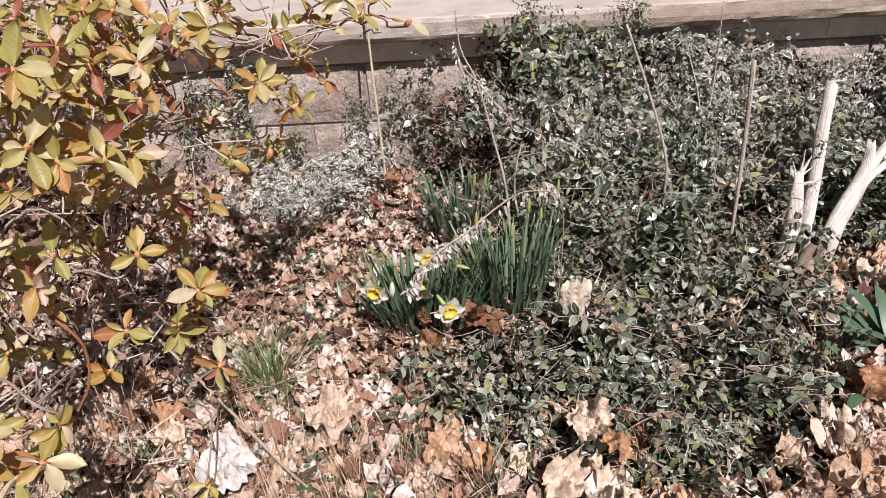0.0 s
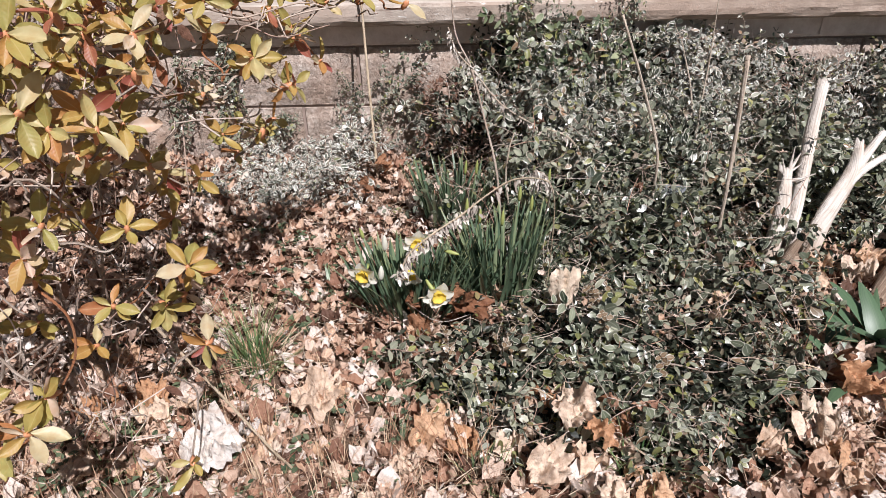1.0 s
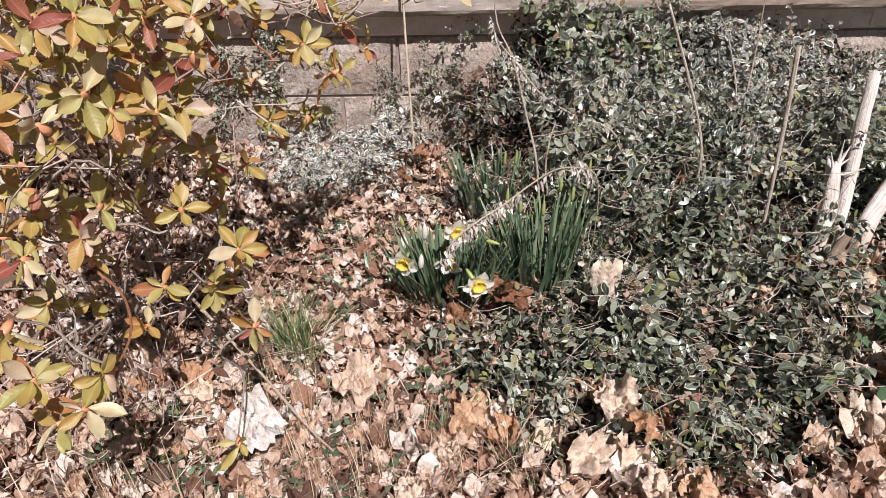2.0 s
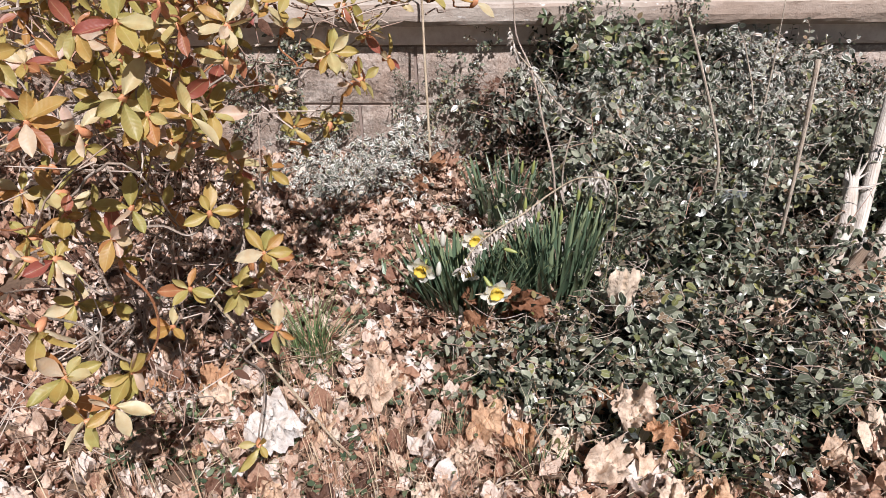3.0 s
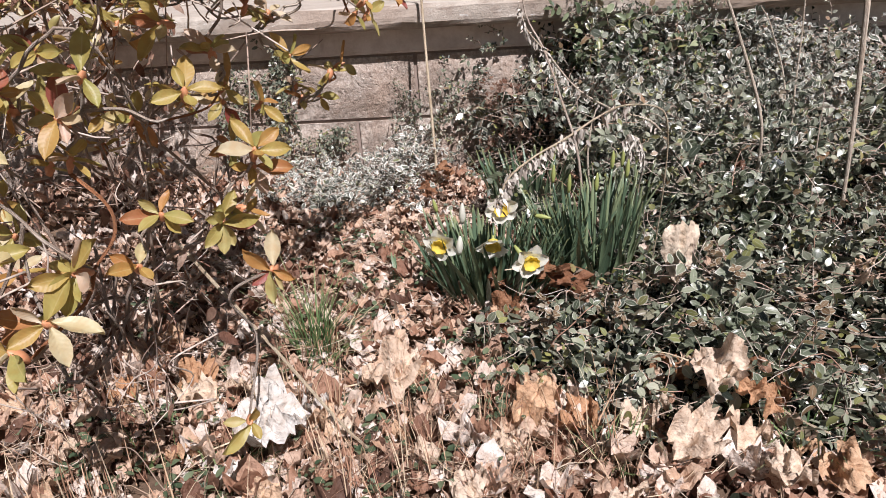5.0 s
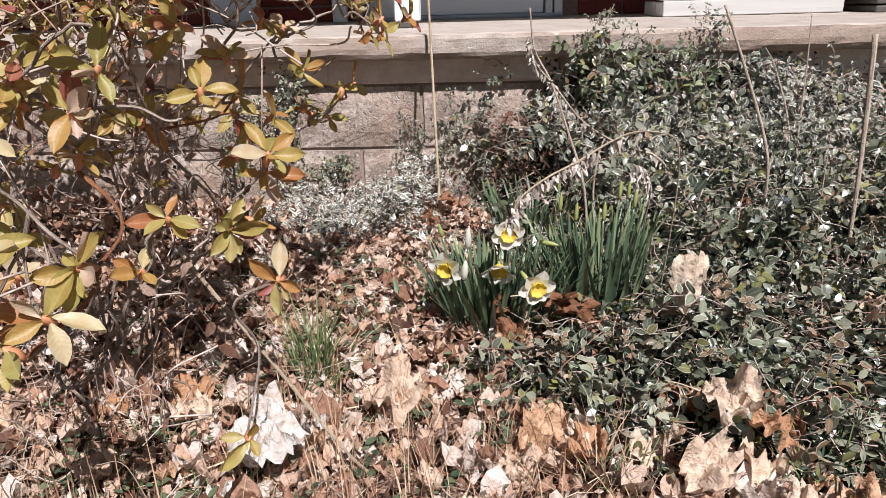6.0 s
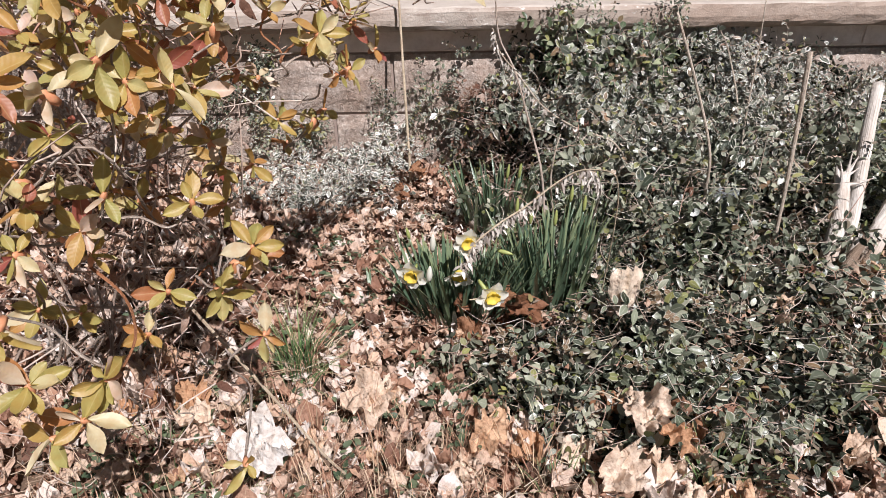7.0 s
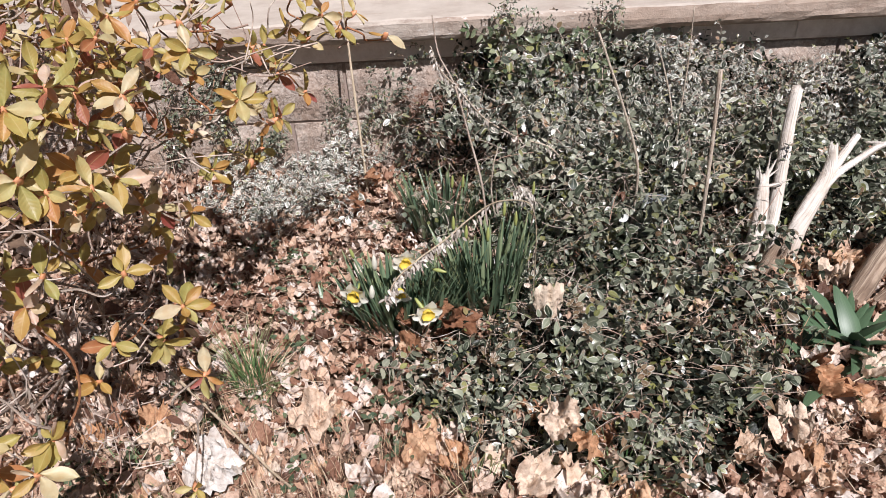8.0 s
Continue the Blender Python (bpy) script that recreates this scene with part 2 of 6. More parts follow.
# soil under the litter
a = Mat("dark_garden_soil", 0.95, 0.2)
o = a.coord()
c = a.ramp(a.noise(o, 7, 6, 0.65), [(0.3, (0.08, 0.052, 0.036)), (0.55, (0.16, 0.105, 0.072)), (0.75, (0.25, 0.175, 0.12))])
c = a.mix(a.ramp(a.noise(o, 0.35, 3), [(0.5, 0.0), (0.65, 0.7)]), c, (0.09, 0.105, 0.045))
a.colour(c)
a.bump(a.noise(o, 60, 6, 0.7), 0.8, 0.012)
M_SOIL = a.m

# rough concrete block
a = Mat("rough_concrete_block", 0.92, 0.25)
o = a.coord()
c = a.ramp(a.noise(o, 80, 7, 0.85), [(0.36, (0.26, 0.2, 0.165)), (0.5, (0.5, 0.42, 0.36)), (0.57, (0.58, 0.5, 0.44)), (0.64, (0.8, 0.74, 0.67))])
c = a.mix(a.ramp(a.noise(o, 6, 5, 0.65), [(0.4, 0.0), (0.64, 0.85)]), c, a.mix(1.0, c, (0.72, 0.6, 0.52), "MULTIPLY"))
c = a.mix(a.calc("MULTIPLY", a.chance(), 0.25), c, (0.36, 0.3, 0.27))
a.colour(c)
pit = a.ramp(a.noise(o, 75, 3, 0.6), [(0.3, 0.0), (0.44, 1.0)])
patch = a.ramp(a.noise(o, 9, 3), [(0.38, 0.25), (0.62, 1.0)])
a.bump(a.calc("MULTIPLY", a.calc("ADD", a.noise(o, 70, 8, 0.82), a.calc("MULTIPLY", pit, 0.4)), patch), 1.0, 0.014)
M_BLOCK = a.m
a = Mat("brown_grey_mortar", 0.92, 0.25)
o = a.coord()
c = a.ramp(a.noise(o, 25, 6, 0.7), [(0.3, (0.58, 0.49, 0.43)), (0.6, (0.74, 0.66, 0.6))])
c = a.mix(a.ramp(a.noise(o, 3, 3), [(0.5, 0.0), (0.7, 0.5)]), c, (0.44, 0.34, 0.29))
a.colour(c)
a.bump(a.noise(o, 120, 4), 0.5, 0.003)
M_MORTAR = a.m

a = Mat("dark_weathered_joint", 0.95, 0.2)
a.colour(a.mix(a.noise(a.coord(), 40, 5, 0.7), (0.2, 0.15, 0.125), (0.38, 0.3, 0.26)))
M_GROUT = a.m

# painted, worn concrete of the porch floor
a = Mat("worn_painted_concrete", 0.8, 0.3)
o = a.coord()
c = a.ramp(a.noise(o, 18, 5, 0.65), [(0.3, (0.33, 0.275, 0.235)), (0.5, (0.44, 0.39, 0.34)), (0.75, (0.56, 0.51, 0.455))])
c = a.mix(a.ramp(a.noise(a.mapped(o, (1.3, 1.0, 2.0)), 1.0, 3, 0.5), [(0.44, 0.0), (0.56, 0.8)]), c, (0.33, 0.25, 0.2))
c = a.mix(a.ramp(a.noise(a.mapped(o, (8, 8, 26)), 1.0, 5, 0.7), [(0.54, 0.0), (0.64, 0.85)]), c, (0.24, 0.18, 0.145))
c = a.mix(a.ramp(a.noise(a.mapped(o, (22, 22, 60)), 1.0, 4, 0.7), [(0.62, 0.0), (0.7, 0.85)]), c, (0.78, 0.76, 0.73))
sx = a.t.nodes.new("ShaderNodeSeparateXYZ")
a.put(sx, 0, o)
old = a.calc("ADD", sx.outputs[0], a.calc("MULTIPLY", a.noise(a.mapped(o, (5, 5, 14)), 1.0, 5, 0.7), 0.5))
c = a.mix(a.ramp(a.calc("MULTIPLY", old, 0.5), [(0.38, 0.0), (0.43, 0.75)]), c, a.mix(a.noise(o, 30, 5, 0.7), (0.2, 0.135, 0.1), (0.37, 0.28, 0.22)))
a.colour(c)
a.bump(a.calc("ADD", a.noise(o, 70, 6, 0.7), a.noise(a.mapped(o, (9, 9, 34)), 1.0, 4, 0.7)), 0.6, 0.006)
M_SLAB = a.m

# cream paint of the porch floor's top, worn through in places
a = Mat("cream_floor_paint", 0.7, 0.3)
o = a.coord()
c = a.ramp(a.noise(o, 9, 5, 0.65), [(0.3, (0.37, 0.31, 0.265)), (0.5, (0.44, 0.385, 0.335)), (0.75, (0.51, 0.455, 0.4))])
c = a.mix(a.ramp(a.noise(a.mapped(o, (6, 24, 6)), 1.0, 5, 0.7), [(0.58, 0.0), (0.68, 0.7)]), c, (0.34, 0.27, 0.22))
a.colour(c)
a.bump(a.noise(o, 70, 6, 0.7), 0.4, 0.004)
M_FLOOR = a.m

a = Mat("dark_red_brick", 0.85, 0.3)
o = a.coord()
c = a.mix(a.chance(), (0.15, 0.028, 0.022), (0.25, 0.06, 0.042))
a.colour(a.mix(a.ramp(a.noise(o, 40, 4), [(0.4, 0.0), (0.75, 0.6)]), c, (0.09, 0.03, 0.028)))
a.bump(a.noise(o, 150, 4), 0.6, 0.003)
M_BRICK = a.m
a = Mat("brick_mortar", 0.95, 0.2)
a.colour(a.mix(a.noise(a.coord(), 60, 4), (0.2, 0.12, 0.1), (0.34, 0.25, 0.22)))
M_JOINT = a.m
a = Mat("peeling_white_paint", 0.6, 0.4)
o = a.coord()
c = a.ramp(a.noise(a.mapped(o, (40, 40, 9)), 1.0, 5, 0.7), [(0.32, (0.45, 0.41, 0.37)), (0.42, (0.74, 0.74, 0.73)), (0.7, (0.83, 0.83, 0.82))])
a.colour(c)
a.bump(a.noise(o, 90, 4), 0.4, 0.002)
M_PAINT = a.m
a = Mat("white_enamel_door", 0.35, 0.5)
a.colour(a.mix(a.noise(a.coord(), 5, 3), (0.8, 0.82, 0.86), (0.86, 0.88, 0.91)))
M_DOOR = a.m
a = Mat("blue_grey_paint", 0.5, 0.4)
a.colour(a.mix(a.noise(a.coord(), 20, 4), (0.3, 0.35, 0.41), (0.44, 0.49, 0.55)))
M_BLUEGREY = a.m
a = Mat("dark_metal", 0.5, 0.5)
a.b.inputs["Metallic"].default_value = 0.8
a.colour(a.mix(a.noise(a.coord(), 60, 3), (0.1, 0.095, 0.09), (0.2, 0.18, 0.16)))
M_METAL = a.m
a = Mat("porch_boards", 0.8, 0.3)
a.colour(a.mix(a.noise(a.mapped(a.coord(), (2, 40, 40)), 1.0, 4), (0.44, 0.43, 0.41), (0.58, 0.57, 0.55)))
M_BOARD = a.m
a = Mat("clear_film", 0.12, 0.6)
a.colour((0.66, 0.72, 0.8))
a.b.inputs["Transmission Weight"].default_value = 0.85
a.b.inputs["IOR"].default_value = 1.3
M_FILM = a.m


# ---- mesh helpers ----
def mesh(name, verts, faces, mat, uvs=None, smooth=True):
    me = bpy.data.meshes.new(name)
    me.from_pydata([tuple(map(float, p)) for p in verts], [], [tuple(map(int, f)) for f in faces])
    me.materials.append(mat)
    if uvs is not None:
        lay = me.uv_layers.new(name="UVMap")
        idx = np.empty(len(me.loops), dtype=np.int32)
        me.loops.foreach_get("vertex_index", idx)
        lay.data.foreach_set("uv", np.asarray(uvs, dtype=np.float32)[idx].ravel())
    if smooth:
        me.polygons.foreach_set("use_smooth", [True] * len(me.polygons))
    me.update()
    return me


def part(name, me, parent=None, label="", m=None):
    """A mesh as one object, under a thing or a part."""
    ob = new(name, me)
    if parent is not None:
        ob.parent = parent
    if m is not None:
        ob.matrix_basis = m
    if label:
        tagged(ob, label=label)
    return ob


def thing(name, at, label, category, group="", kind=""):
    ob = new(name)
    ob.empty_display_size = 0.02
    ob.location = at
    return tagged(ob, label=label, category=category, group=group, kind=kind)


def box_mesh(name, x0, x1, y0, y1, z0, z1, mat, bevel=0.003, wobble=0.0, cuts=0):
    bm = bmesh.new()
    bmesh.ops.create_cube(bm, size=1)
    for v in bm.verts:
        v.co = ((x0 + x1) / 2 + v.co.x * (x1 - x0), (y0 + y1) / 2 + v.co.y * (y1 - y0), (z0 + z1) / 2 + v.co.z * (z1 - z0))
    if cuts:
        bmesh.ops.subdivide_edges(bm, edges=bm.edges[:], cuts=cuts, use_grid_fill=True)
    if bevel:
        es = [e for e in bm.edges if len(e.link_faces) == 2 and e.calc_face_angle(0) > 0.5]
        bmesh.ops.bevel(bm, geom=es, offset=bevel, segments=1, affect="EDGES")
    if wobble:
        for v in bm.verts:
            v.co += noise.noise_vector(v.co * 31 + Vector((x0, y0, z0))) * wobble
    me = bpy.data.meshes.new(name)
    bm.to_mesh(me)
    bm.free()
    me.materials.append(mat)
    return me


def smooth_line(pts, n):
    """Points along a smooth curve through pts."""
    p = np.asarray(pts, float)
    if len(p) == 2:
        return np.linspace(p[0], p[1], n)
    q = np.vstack([2 * p[0] - p[1], p, 2 * p[-1] - p[-2]])
    out = []
    for s in np.linspace(0, len(p) - 1 - 1e-9, n):
        k, f = int(s), s - int(s)
        a0, a1, a2, a3 = q[k:k + 4]
        out.append(0.5 * (2 * a1 + (a2 - a0) * f + (2 * a0 - 5 * a1 + 4 * a2 - a3) * f * f + (3 * a1 - a0 - 3 * a2 + a3) * f ** 3))
    return np.array(out)


def tube_data(pts, radii, segs=6, rough=0.0, seed=0, jag=0.0):
    """Verts and faces of a tapered tube; jag breaks its far end into teeth."""
    p = np.asarray(pts, float)
    n = len(p)
    r = np.interp(np.linspace(0, 1, n), np.linspace(0, 1, len(radii)), radii)
    g = np.random.default_rng(seed)
    tang = np.gradient(p, axis=0)
    tang /= np.linalg.norm(tang, axis=1)[:, None] + 1e-9
    ref = np.array([0.31, 0.87, 0.2]) if abs(tang[0][2]) > 0.7 else np.array([0, 0, 1.0])
    verts, faces = [], []
    phase = g.uniform(0, 6.3, 3)
    for i in range(n):
        u = np.cross(tang[i], ref)
        u /= np.linalg.norm(u) + 1e-9
        w = np.cross(tang[i], u)
        for k in range(segs):
            th = 2 * math.pi * k / segs
            d = r[i] * (1 + rough * (math.sin(2 * th + phase[0] + i * 0.15) * 0.5 + math.sin(5 * th + phase[1]) * 0.35 + g.uniform(-0.3, 0.3)))
            ext = tang[i] * (g.uniform(-0.3, 1) * jag if i == n - 1 and jag else 0)
            verts.append(p[i] + d * (math.cos(th) * u + math.sin(th) * w) + ext)
    for i in range(n - 1):
        for k in range(segs):
            k2 = (k + 1) % segs
            faces.append((i * segs + k, i * segs + k2, (i + 1) * segs + k2, (i + 1) * segs + k))
    verts.append(p[-1] - tang[-1] * (jag * 0.4))
    for k in range(segs):
        faces.append(((n - 1) * segs + k, (n - 1) * segs + (k + 1) % segs, len(verts) - 1))
    faces.append(tuple(range(segs))[::-1])
    return verts, faces


def tube_uv(verts, segs):
    """Round the stem (there and back, with no seam) and along it."""
    v = np.asarray(verts)
    n = (len(v) - 1) // segs
    mid = v[:n * segs].reshape(n, segs, 3).mean(axis=1)
    run = np.concatenate([[0], np.cumsum(np.linalg.norm(np.diff(mid, axis=0), axis=1))])
    uv = [(0.5 + 0.5 * math.cos(2 * math.pi * k / segs + 0.7), run[i]) for i in range(n) for k in range(segs)]
    return uv + [(0.5, run[-1])]


def join_data(items):
    verts, faces = [], []
    for v, f in items:
        b = len(verts)
        verts += list(v)
        faces += [tuple(i + b for i in t) for t in f]
    return verts, faces


def unit(a):
    a = np.asarray(a, float)
    return a / (np.linalg.norm(a, axis=-1, keepdims=True) + 1e-9)


def rand_unit(n):
    return unit(RNG.normal(size=(n, 3)))


# creeper leaf: a folded ellipse; x along, y across, z up; second list: distance from the midrib, and way along it
VL_T = [(0.22, 0.4), (0.5, 0.5), (0.8, 0.31)]
VL = np.array([(0, 0, 0), (1, 0, -0.1)] + [(t, 0, 0.0) for t, w in VL_T] + [(t - 0.03, w, 0.12 - 0.06 * t) for t, w in VL_T] + [(t - 0.03, -w, 0.12 - 0.06 * t) for t, w in VL_T])
VL_UV = np.array([(0.6, 0), (1, 1)] + [(0, t) for t, w in VL_T] + [(1, t) for t, w in VL_T] * 2)
VL_F = [(0, 2, 5), (0, 8, 2), (5, 2, 3, 6), (2, 8, 9, 3), (6, 3, 4, 7), (3, 9, 10, 4), (7, 4, 1), (4, 10, 1)]


def leaves_data(base, along, normal, length, width, cup=None):
    """Many creeper leaves at once; cup: how far each one's sides fold up."""
    x = unit(along)
    y = unit(np.cross(normal, x))
    z = np.cross(x, y)
    n, k = len(base), len(VL)
    cup = np.ones(n) if cup is None else cup
    v = (base[:, None, :] + VL[None, :, 0, None] * x[:, None, :] * length[:, None, None]
         + VL[None, :, 1, None] * y[:, None, :] * (width * (1.06 - 0.06 * cup * cup))[:, None, None]
         + VL[None, :, 2, None] * z[:, None, :] * (width * cup)[:, None, None])
    v[:, :, 2] -= (0.16 * VL[None, :, 0] ** 2) * length[:, None]
    faces = [tuple(i + k * j for i in f) for j in range(n) for f in VL_F]
    return v.reshape(-1, 3), faces, np.tile(VL_UV, (n, 1))


# ---- ground ----
def ground_z(x, y):
    return 0.012 * noise.noise((x * 2.3, y * 2.3, 0.4)) + 0.006 * noise.noise((x * 9, y * 9, 1.7)) if abs(x) < 4 and -3 < y < 2.4 else 0.0


xs = np.unique(np.concatenate([[-300, -120, -50, -20, -10, -6, -4.5], np.arange(-4, 4.01, 0.1), [4.5, 6, 10, 20, 50, 120, 300]]))
ys = np.unique(np.concatenate([[-300, -120, -50, -20, -10, -6, -4], np.arange(-3, 2.41, 0.1), [2.6, 4, 8, 20, 60, 300]]))
gv = [(x, y, ground_z(x, y) - 0.012) for y in ys for x in xs]
gf = [(j * len(xs) + i, j * len(xs) + i + 1, (j + 1) * len(xs) + i + 1, (j + 1) * len(xs) + i) for j in range(len(ys) - 1) for i in range(len(xs) - 1)]
ground = part("ground", mesh("ground", gv, gf, M_SOIL))
tagged(ground, "bare dark garden soil under dead leaves", "ground", kind="structure")

# ---- porch: foundation wall, floor slab, house wall ----
WY = 2.309
BED = 0.174
wall = part("wall_foundation", box_mesh("wall_foundation", -4.1, 4.1, WY + 0.012, WY + 0.2, -0.3, 0.458, M_GROUT, 0))
tagged(wall, "rough tan concrete block foundation wall with recessed joints", "wall", kind="structure")


def block_mesh(seed, w):
    """One block, its face toward -y; x from 0, z from 0."""
    nx, nz = 9, 5
    v, f = [], []
    for j in range(nz):
        for i in range(nx):
            x, z = w * i / (nx - 1), 0.191 * j / (nz - 1)
            edge = i in (0, nx - 1) or j in (0, nz - 1)
            q = noise.noise((x * 14 + seed * 7, z * 14, seed))
            v.append((x + (0.002 * noise.noise((z * 40, seed, 1)) if edge else 0), (0.004 if edge else -0.0015) + 0.003 * q, z + (0.0018 * noise.noise((x * 40, seed, 2)) if edge else 0)))
    for j in range(nz - 1):
        for i in range(nx - 1):
            f.append((j * nx + i, j * nx + i + 1, (j + 1) * nx + i + 1, (j + 1) * nx + i))
    rim = [i for i in range(nx)] + [j * nx + nx - 1 for j in range(1, nz)] + [(nz - 1) * nx + i for i in range(nx - 2, -1, -1)] + [j * nx for j in range(nz - 2, 0, -1)]
    b = len(v)
    for i in rim:
        v.append((v[i][0], 0.05, v[i][2]))
    for k in range(len(rim)):
        k2 = (k + 1) % len(rim)
        f.append((rim[k], b + k, b + k2, rim[k2]))
    return mesh("concrete_block", v, f, M_BLOCK, smooth=False)


BLOCKS = [block_mesh(s, 0.398) for s in range(5)]
for row, z0 in enumerate((BED - 0.198, BED + 0.005)):
    for i in range(-8, 9):
        part("concrete_block", BLOCKS[(i * 3 + row * 2) % 5], wall, m=Matrix.Translation((-0.524 + 0.41 * i + (0.205 if row else 0), WY, z0)))
band = part("sill_course", box_mesh("sill_course", -4.1, 4.1, WY - 0.004, WY + 0.05, BED + 0.205, 0.458, M_MORTAR, 0.003, 0.002, 0), wall, "brown grey mortar course under the slab")
for x0, x1 in ((-1.62, -0.62), (-0.61, 0.42), (0.43, 1.15), (1.16, 1.9)):
    part("parging", box_mesh("parging", x0, x1, WY - 0.009, WY - 0.003, BED + 0.213, 0.452, M_MORTAR, 0.002, 0.003, 3), wall)


def slab_mesh():
    n = 260
    prof = [(WY - 0.056, 0.454), (WY - 0.068, 0.4555), (WY - 0.0785, 0.463), (WY - 0.086, 0.475), (WY - 0.0875, 0.491), (WY - 0.086, 0.515), (WY - 0.081, 0.525), (WY - 0.072, 0.5285), (3.6, 0.5285), (3.6, 0.453)]
    v, f = [], []
    for i in range(n + 1):
        x = -4.1 + 8.2 * i / n
        for k, (y, z) in enumerate(prof):
            w = 0.006 if k < 8 else 0
            v.append((x, y + w * (noise.noise((x * 6, k * 0.7, 3)) + 0.5 * noise.noise((x * 21, k, 5))), z + w * 0.7 * noise.noise((x * 13, k * 0.7, 8))))
    m = len(prof)
    for i in range(n):
        for k in range(m):
            k2 = (k + 1) % m
            f.append((i * m + k, (i + 1) * m + k, (i + 1) * m + k2, i * m + k2))
    f += [tuple(range(m)), tuple(range(n * m + m - 1, n * m - 1, -1))]
    me = mesh("porch_slab", v, f, M_SLAB, smooth=False)
    me.materials.append(M_FLOOR)
    for i in range(n):
        for k in (6, 7):
            me.polygons[i * m + k].material_index = 1
    return me


slab = part("porch_floor", slab_mesh())
tagged(slab, "worn cream and brown painted concrete porch floor edge", "porch floor", kind="structure")

HY = 3.5
house = part("wall_house", box_mesh("wall_house", -4.1, 4.1, HY + 0.012, HY + 0.25, 0.529, 2.9, M_JOINT, 0))
tagged(house, "dark red brick house wall behind the porch", "wall", kind="structure")
roof = part("porch_ceiling", box_mesh("porch_ceiling", -4.1, 4.1, 1.6, HY + 0.25, 2.62, 2.74, M_BOARD, 0.01))
tagged(roof, "plain white board porch ceiling over the floor", "ceiling", kind="structure")

door = thing("door_1", (-0.19, HY, 0.529), "closed white enamel entrance door in a white frame", "door", kind="structure")
part("door_leaf", box_mesh("door_leaf", -0.33, 0.345, -0.03, 0.01, 0.018, 1.98, M_DOOR, 0.004), door)
part("door_panel", box_mesh("door_panel", -0.25, 0.26, -0.038, -0.0305, 0.12, 0.8, M_DOOR, 0.006), door)
part("door_panel", box_mesh("door_panel", -0.25, 0.26, -0.038, -0.0305, 0.95, 1.8, M_DOOR, 0.006), door)
for x0, x1 in ((0.352, 0.385), (0.392, 0.43), (-0.42, -0.337)):
    part("door_frame", box_mesh("door_frame", x0, x1, -0.05, 0.011, 0.002, 2.08, M_PAINT, 0.004), door)
part("door_frame", box_mesh("door_frame", -0.33, 0.35, -0.05, 0.011, 1.99, 2.08, M_PAINT, 0.004), door)
part("threshold", box_mesh("threshold", -0.42, 0.43, -0.09, 0.011, 0.0, 0.0165, M_BLUEGREY, 0.004), door, "grey worn door threshold")

post = thing("porch_post", (-0.398, 2.72, 0.529), "square white porch post with peeling paint on a metal base", "post")
part("shaft", box_mesh("shaft", -0.044, 0.044, -0.044, 0.044, 0.022, 2.09, M_PAINT, 0.004, 0.001, 2), post)
part("base_bracket", box_mesh("base_bracket", -0.03, 0.034, -0.046, 0.046, 0.0, 0.0215, M_METAL, 0.004), post, "dark metal base bracket")
board = thing("white_board", (0.92, 3.02, 0.529), "long low white painted board box lying on the porch", "board")
part("front_board", box_mesh("front_board", -0.34, 0.35, -0.02, 0.005, 0.001, 0.058, M_BOARD, 0.003, 0.002, 2), board)
part("side_board", box_mesh("side_board", -0.34, -0.315, 0.006, 0.3, 0.001, 0.056, M_PAINT, 0.003), board)
part("lid_board", box_mesh("lid_board", -0.34, 0.35, -0.015, 0.3, 0.059, 0.074, M_BOARD, 0.003, 0.002, 2), board, "grey weathered lid board", m=pose(0, 0, 0, 2, 0, 0))
mat_ob = thing("dark_crate", (1.62, 3.05, 0.529), "dark grey low crate on the porch floor", "crate")
for k in range(3):
    part("slat", box_mesh("slat", -0.28, 0.34, -0.15, 0.15, 0.001 + 0.03 * k, 0.024 + 0.03 * k, M_METAL, 0.003), mat_ob)
for x, w, m_, lab, cat in ((-0.785, 0.033, M_PAINT, "narrow white board leaning on the brick wall", "board"), (-0.63, 0.026, M_BLUEGREY, "narrow blue grey downpipe at the brick wall", "downpipe")):
    th = thing("upright_" + cat, (x, HY - 0.06, 0.529), lab, cat)
    part("strip", box_mesh("strip", -w, w, -0.012, 0.03, 0.0, 1.1, m_, 0.004), th)
gr = thing("grey_panel", (-1.23, 3.3, 0.529), "blue grey folded panel standing on the porch floor", "panel")
part("panel_board", box_mesh("panel_board", -0.12, 0.1, -0.01, 0.012, 0.0, 0.5, M_BLUEGREY, 0.004), gr, m=pose(0, 0, 0, -6, 8, 0))

# ---- leaf litter ----
def leaf_outline(kind, th, g):
    """Radius of a dead leaf's outline at angle th; its stalk lies at pi."""
    if kind == "oak":
        r = 0.95 / math.sqrt(math.cos(th) ** 2 + (math.sin(th) / 0.55) ** 2)
        return r * (1 + 0.15 * math.sin(7 * th + 0.6) + 0.06 * math.sin(11 * th))
    if kind == "maple":
        return (0.72 + 0.13 * abs(math.cos(2.5 * th)) ** 0.8 + 0.1 * math.cos(th)) * (1 + 0.05 * math.sin(13 * th))
    return 0.9 / math.sqrt(math.cos(th) ** 2 + (math.sin(th) / 0.48) ** 2) * (1 + 0.05 * math.sin(9 * th))


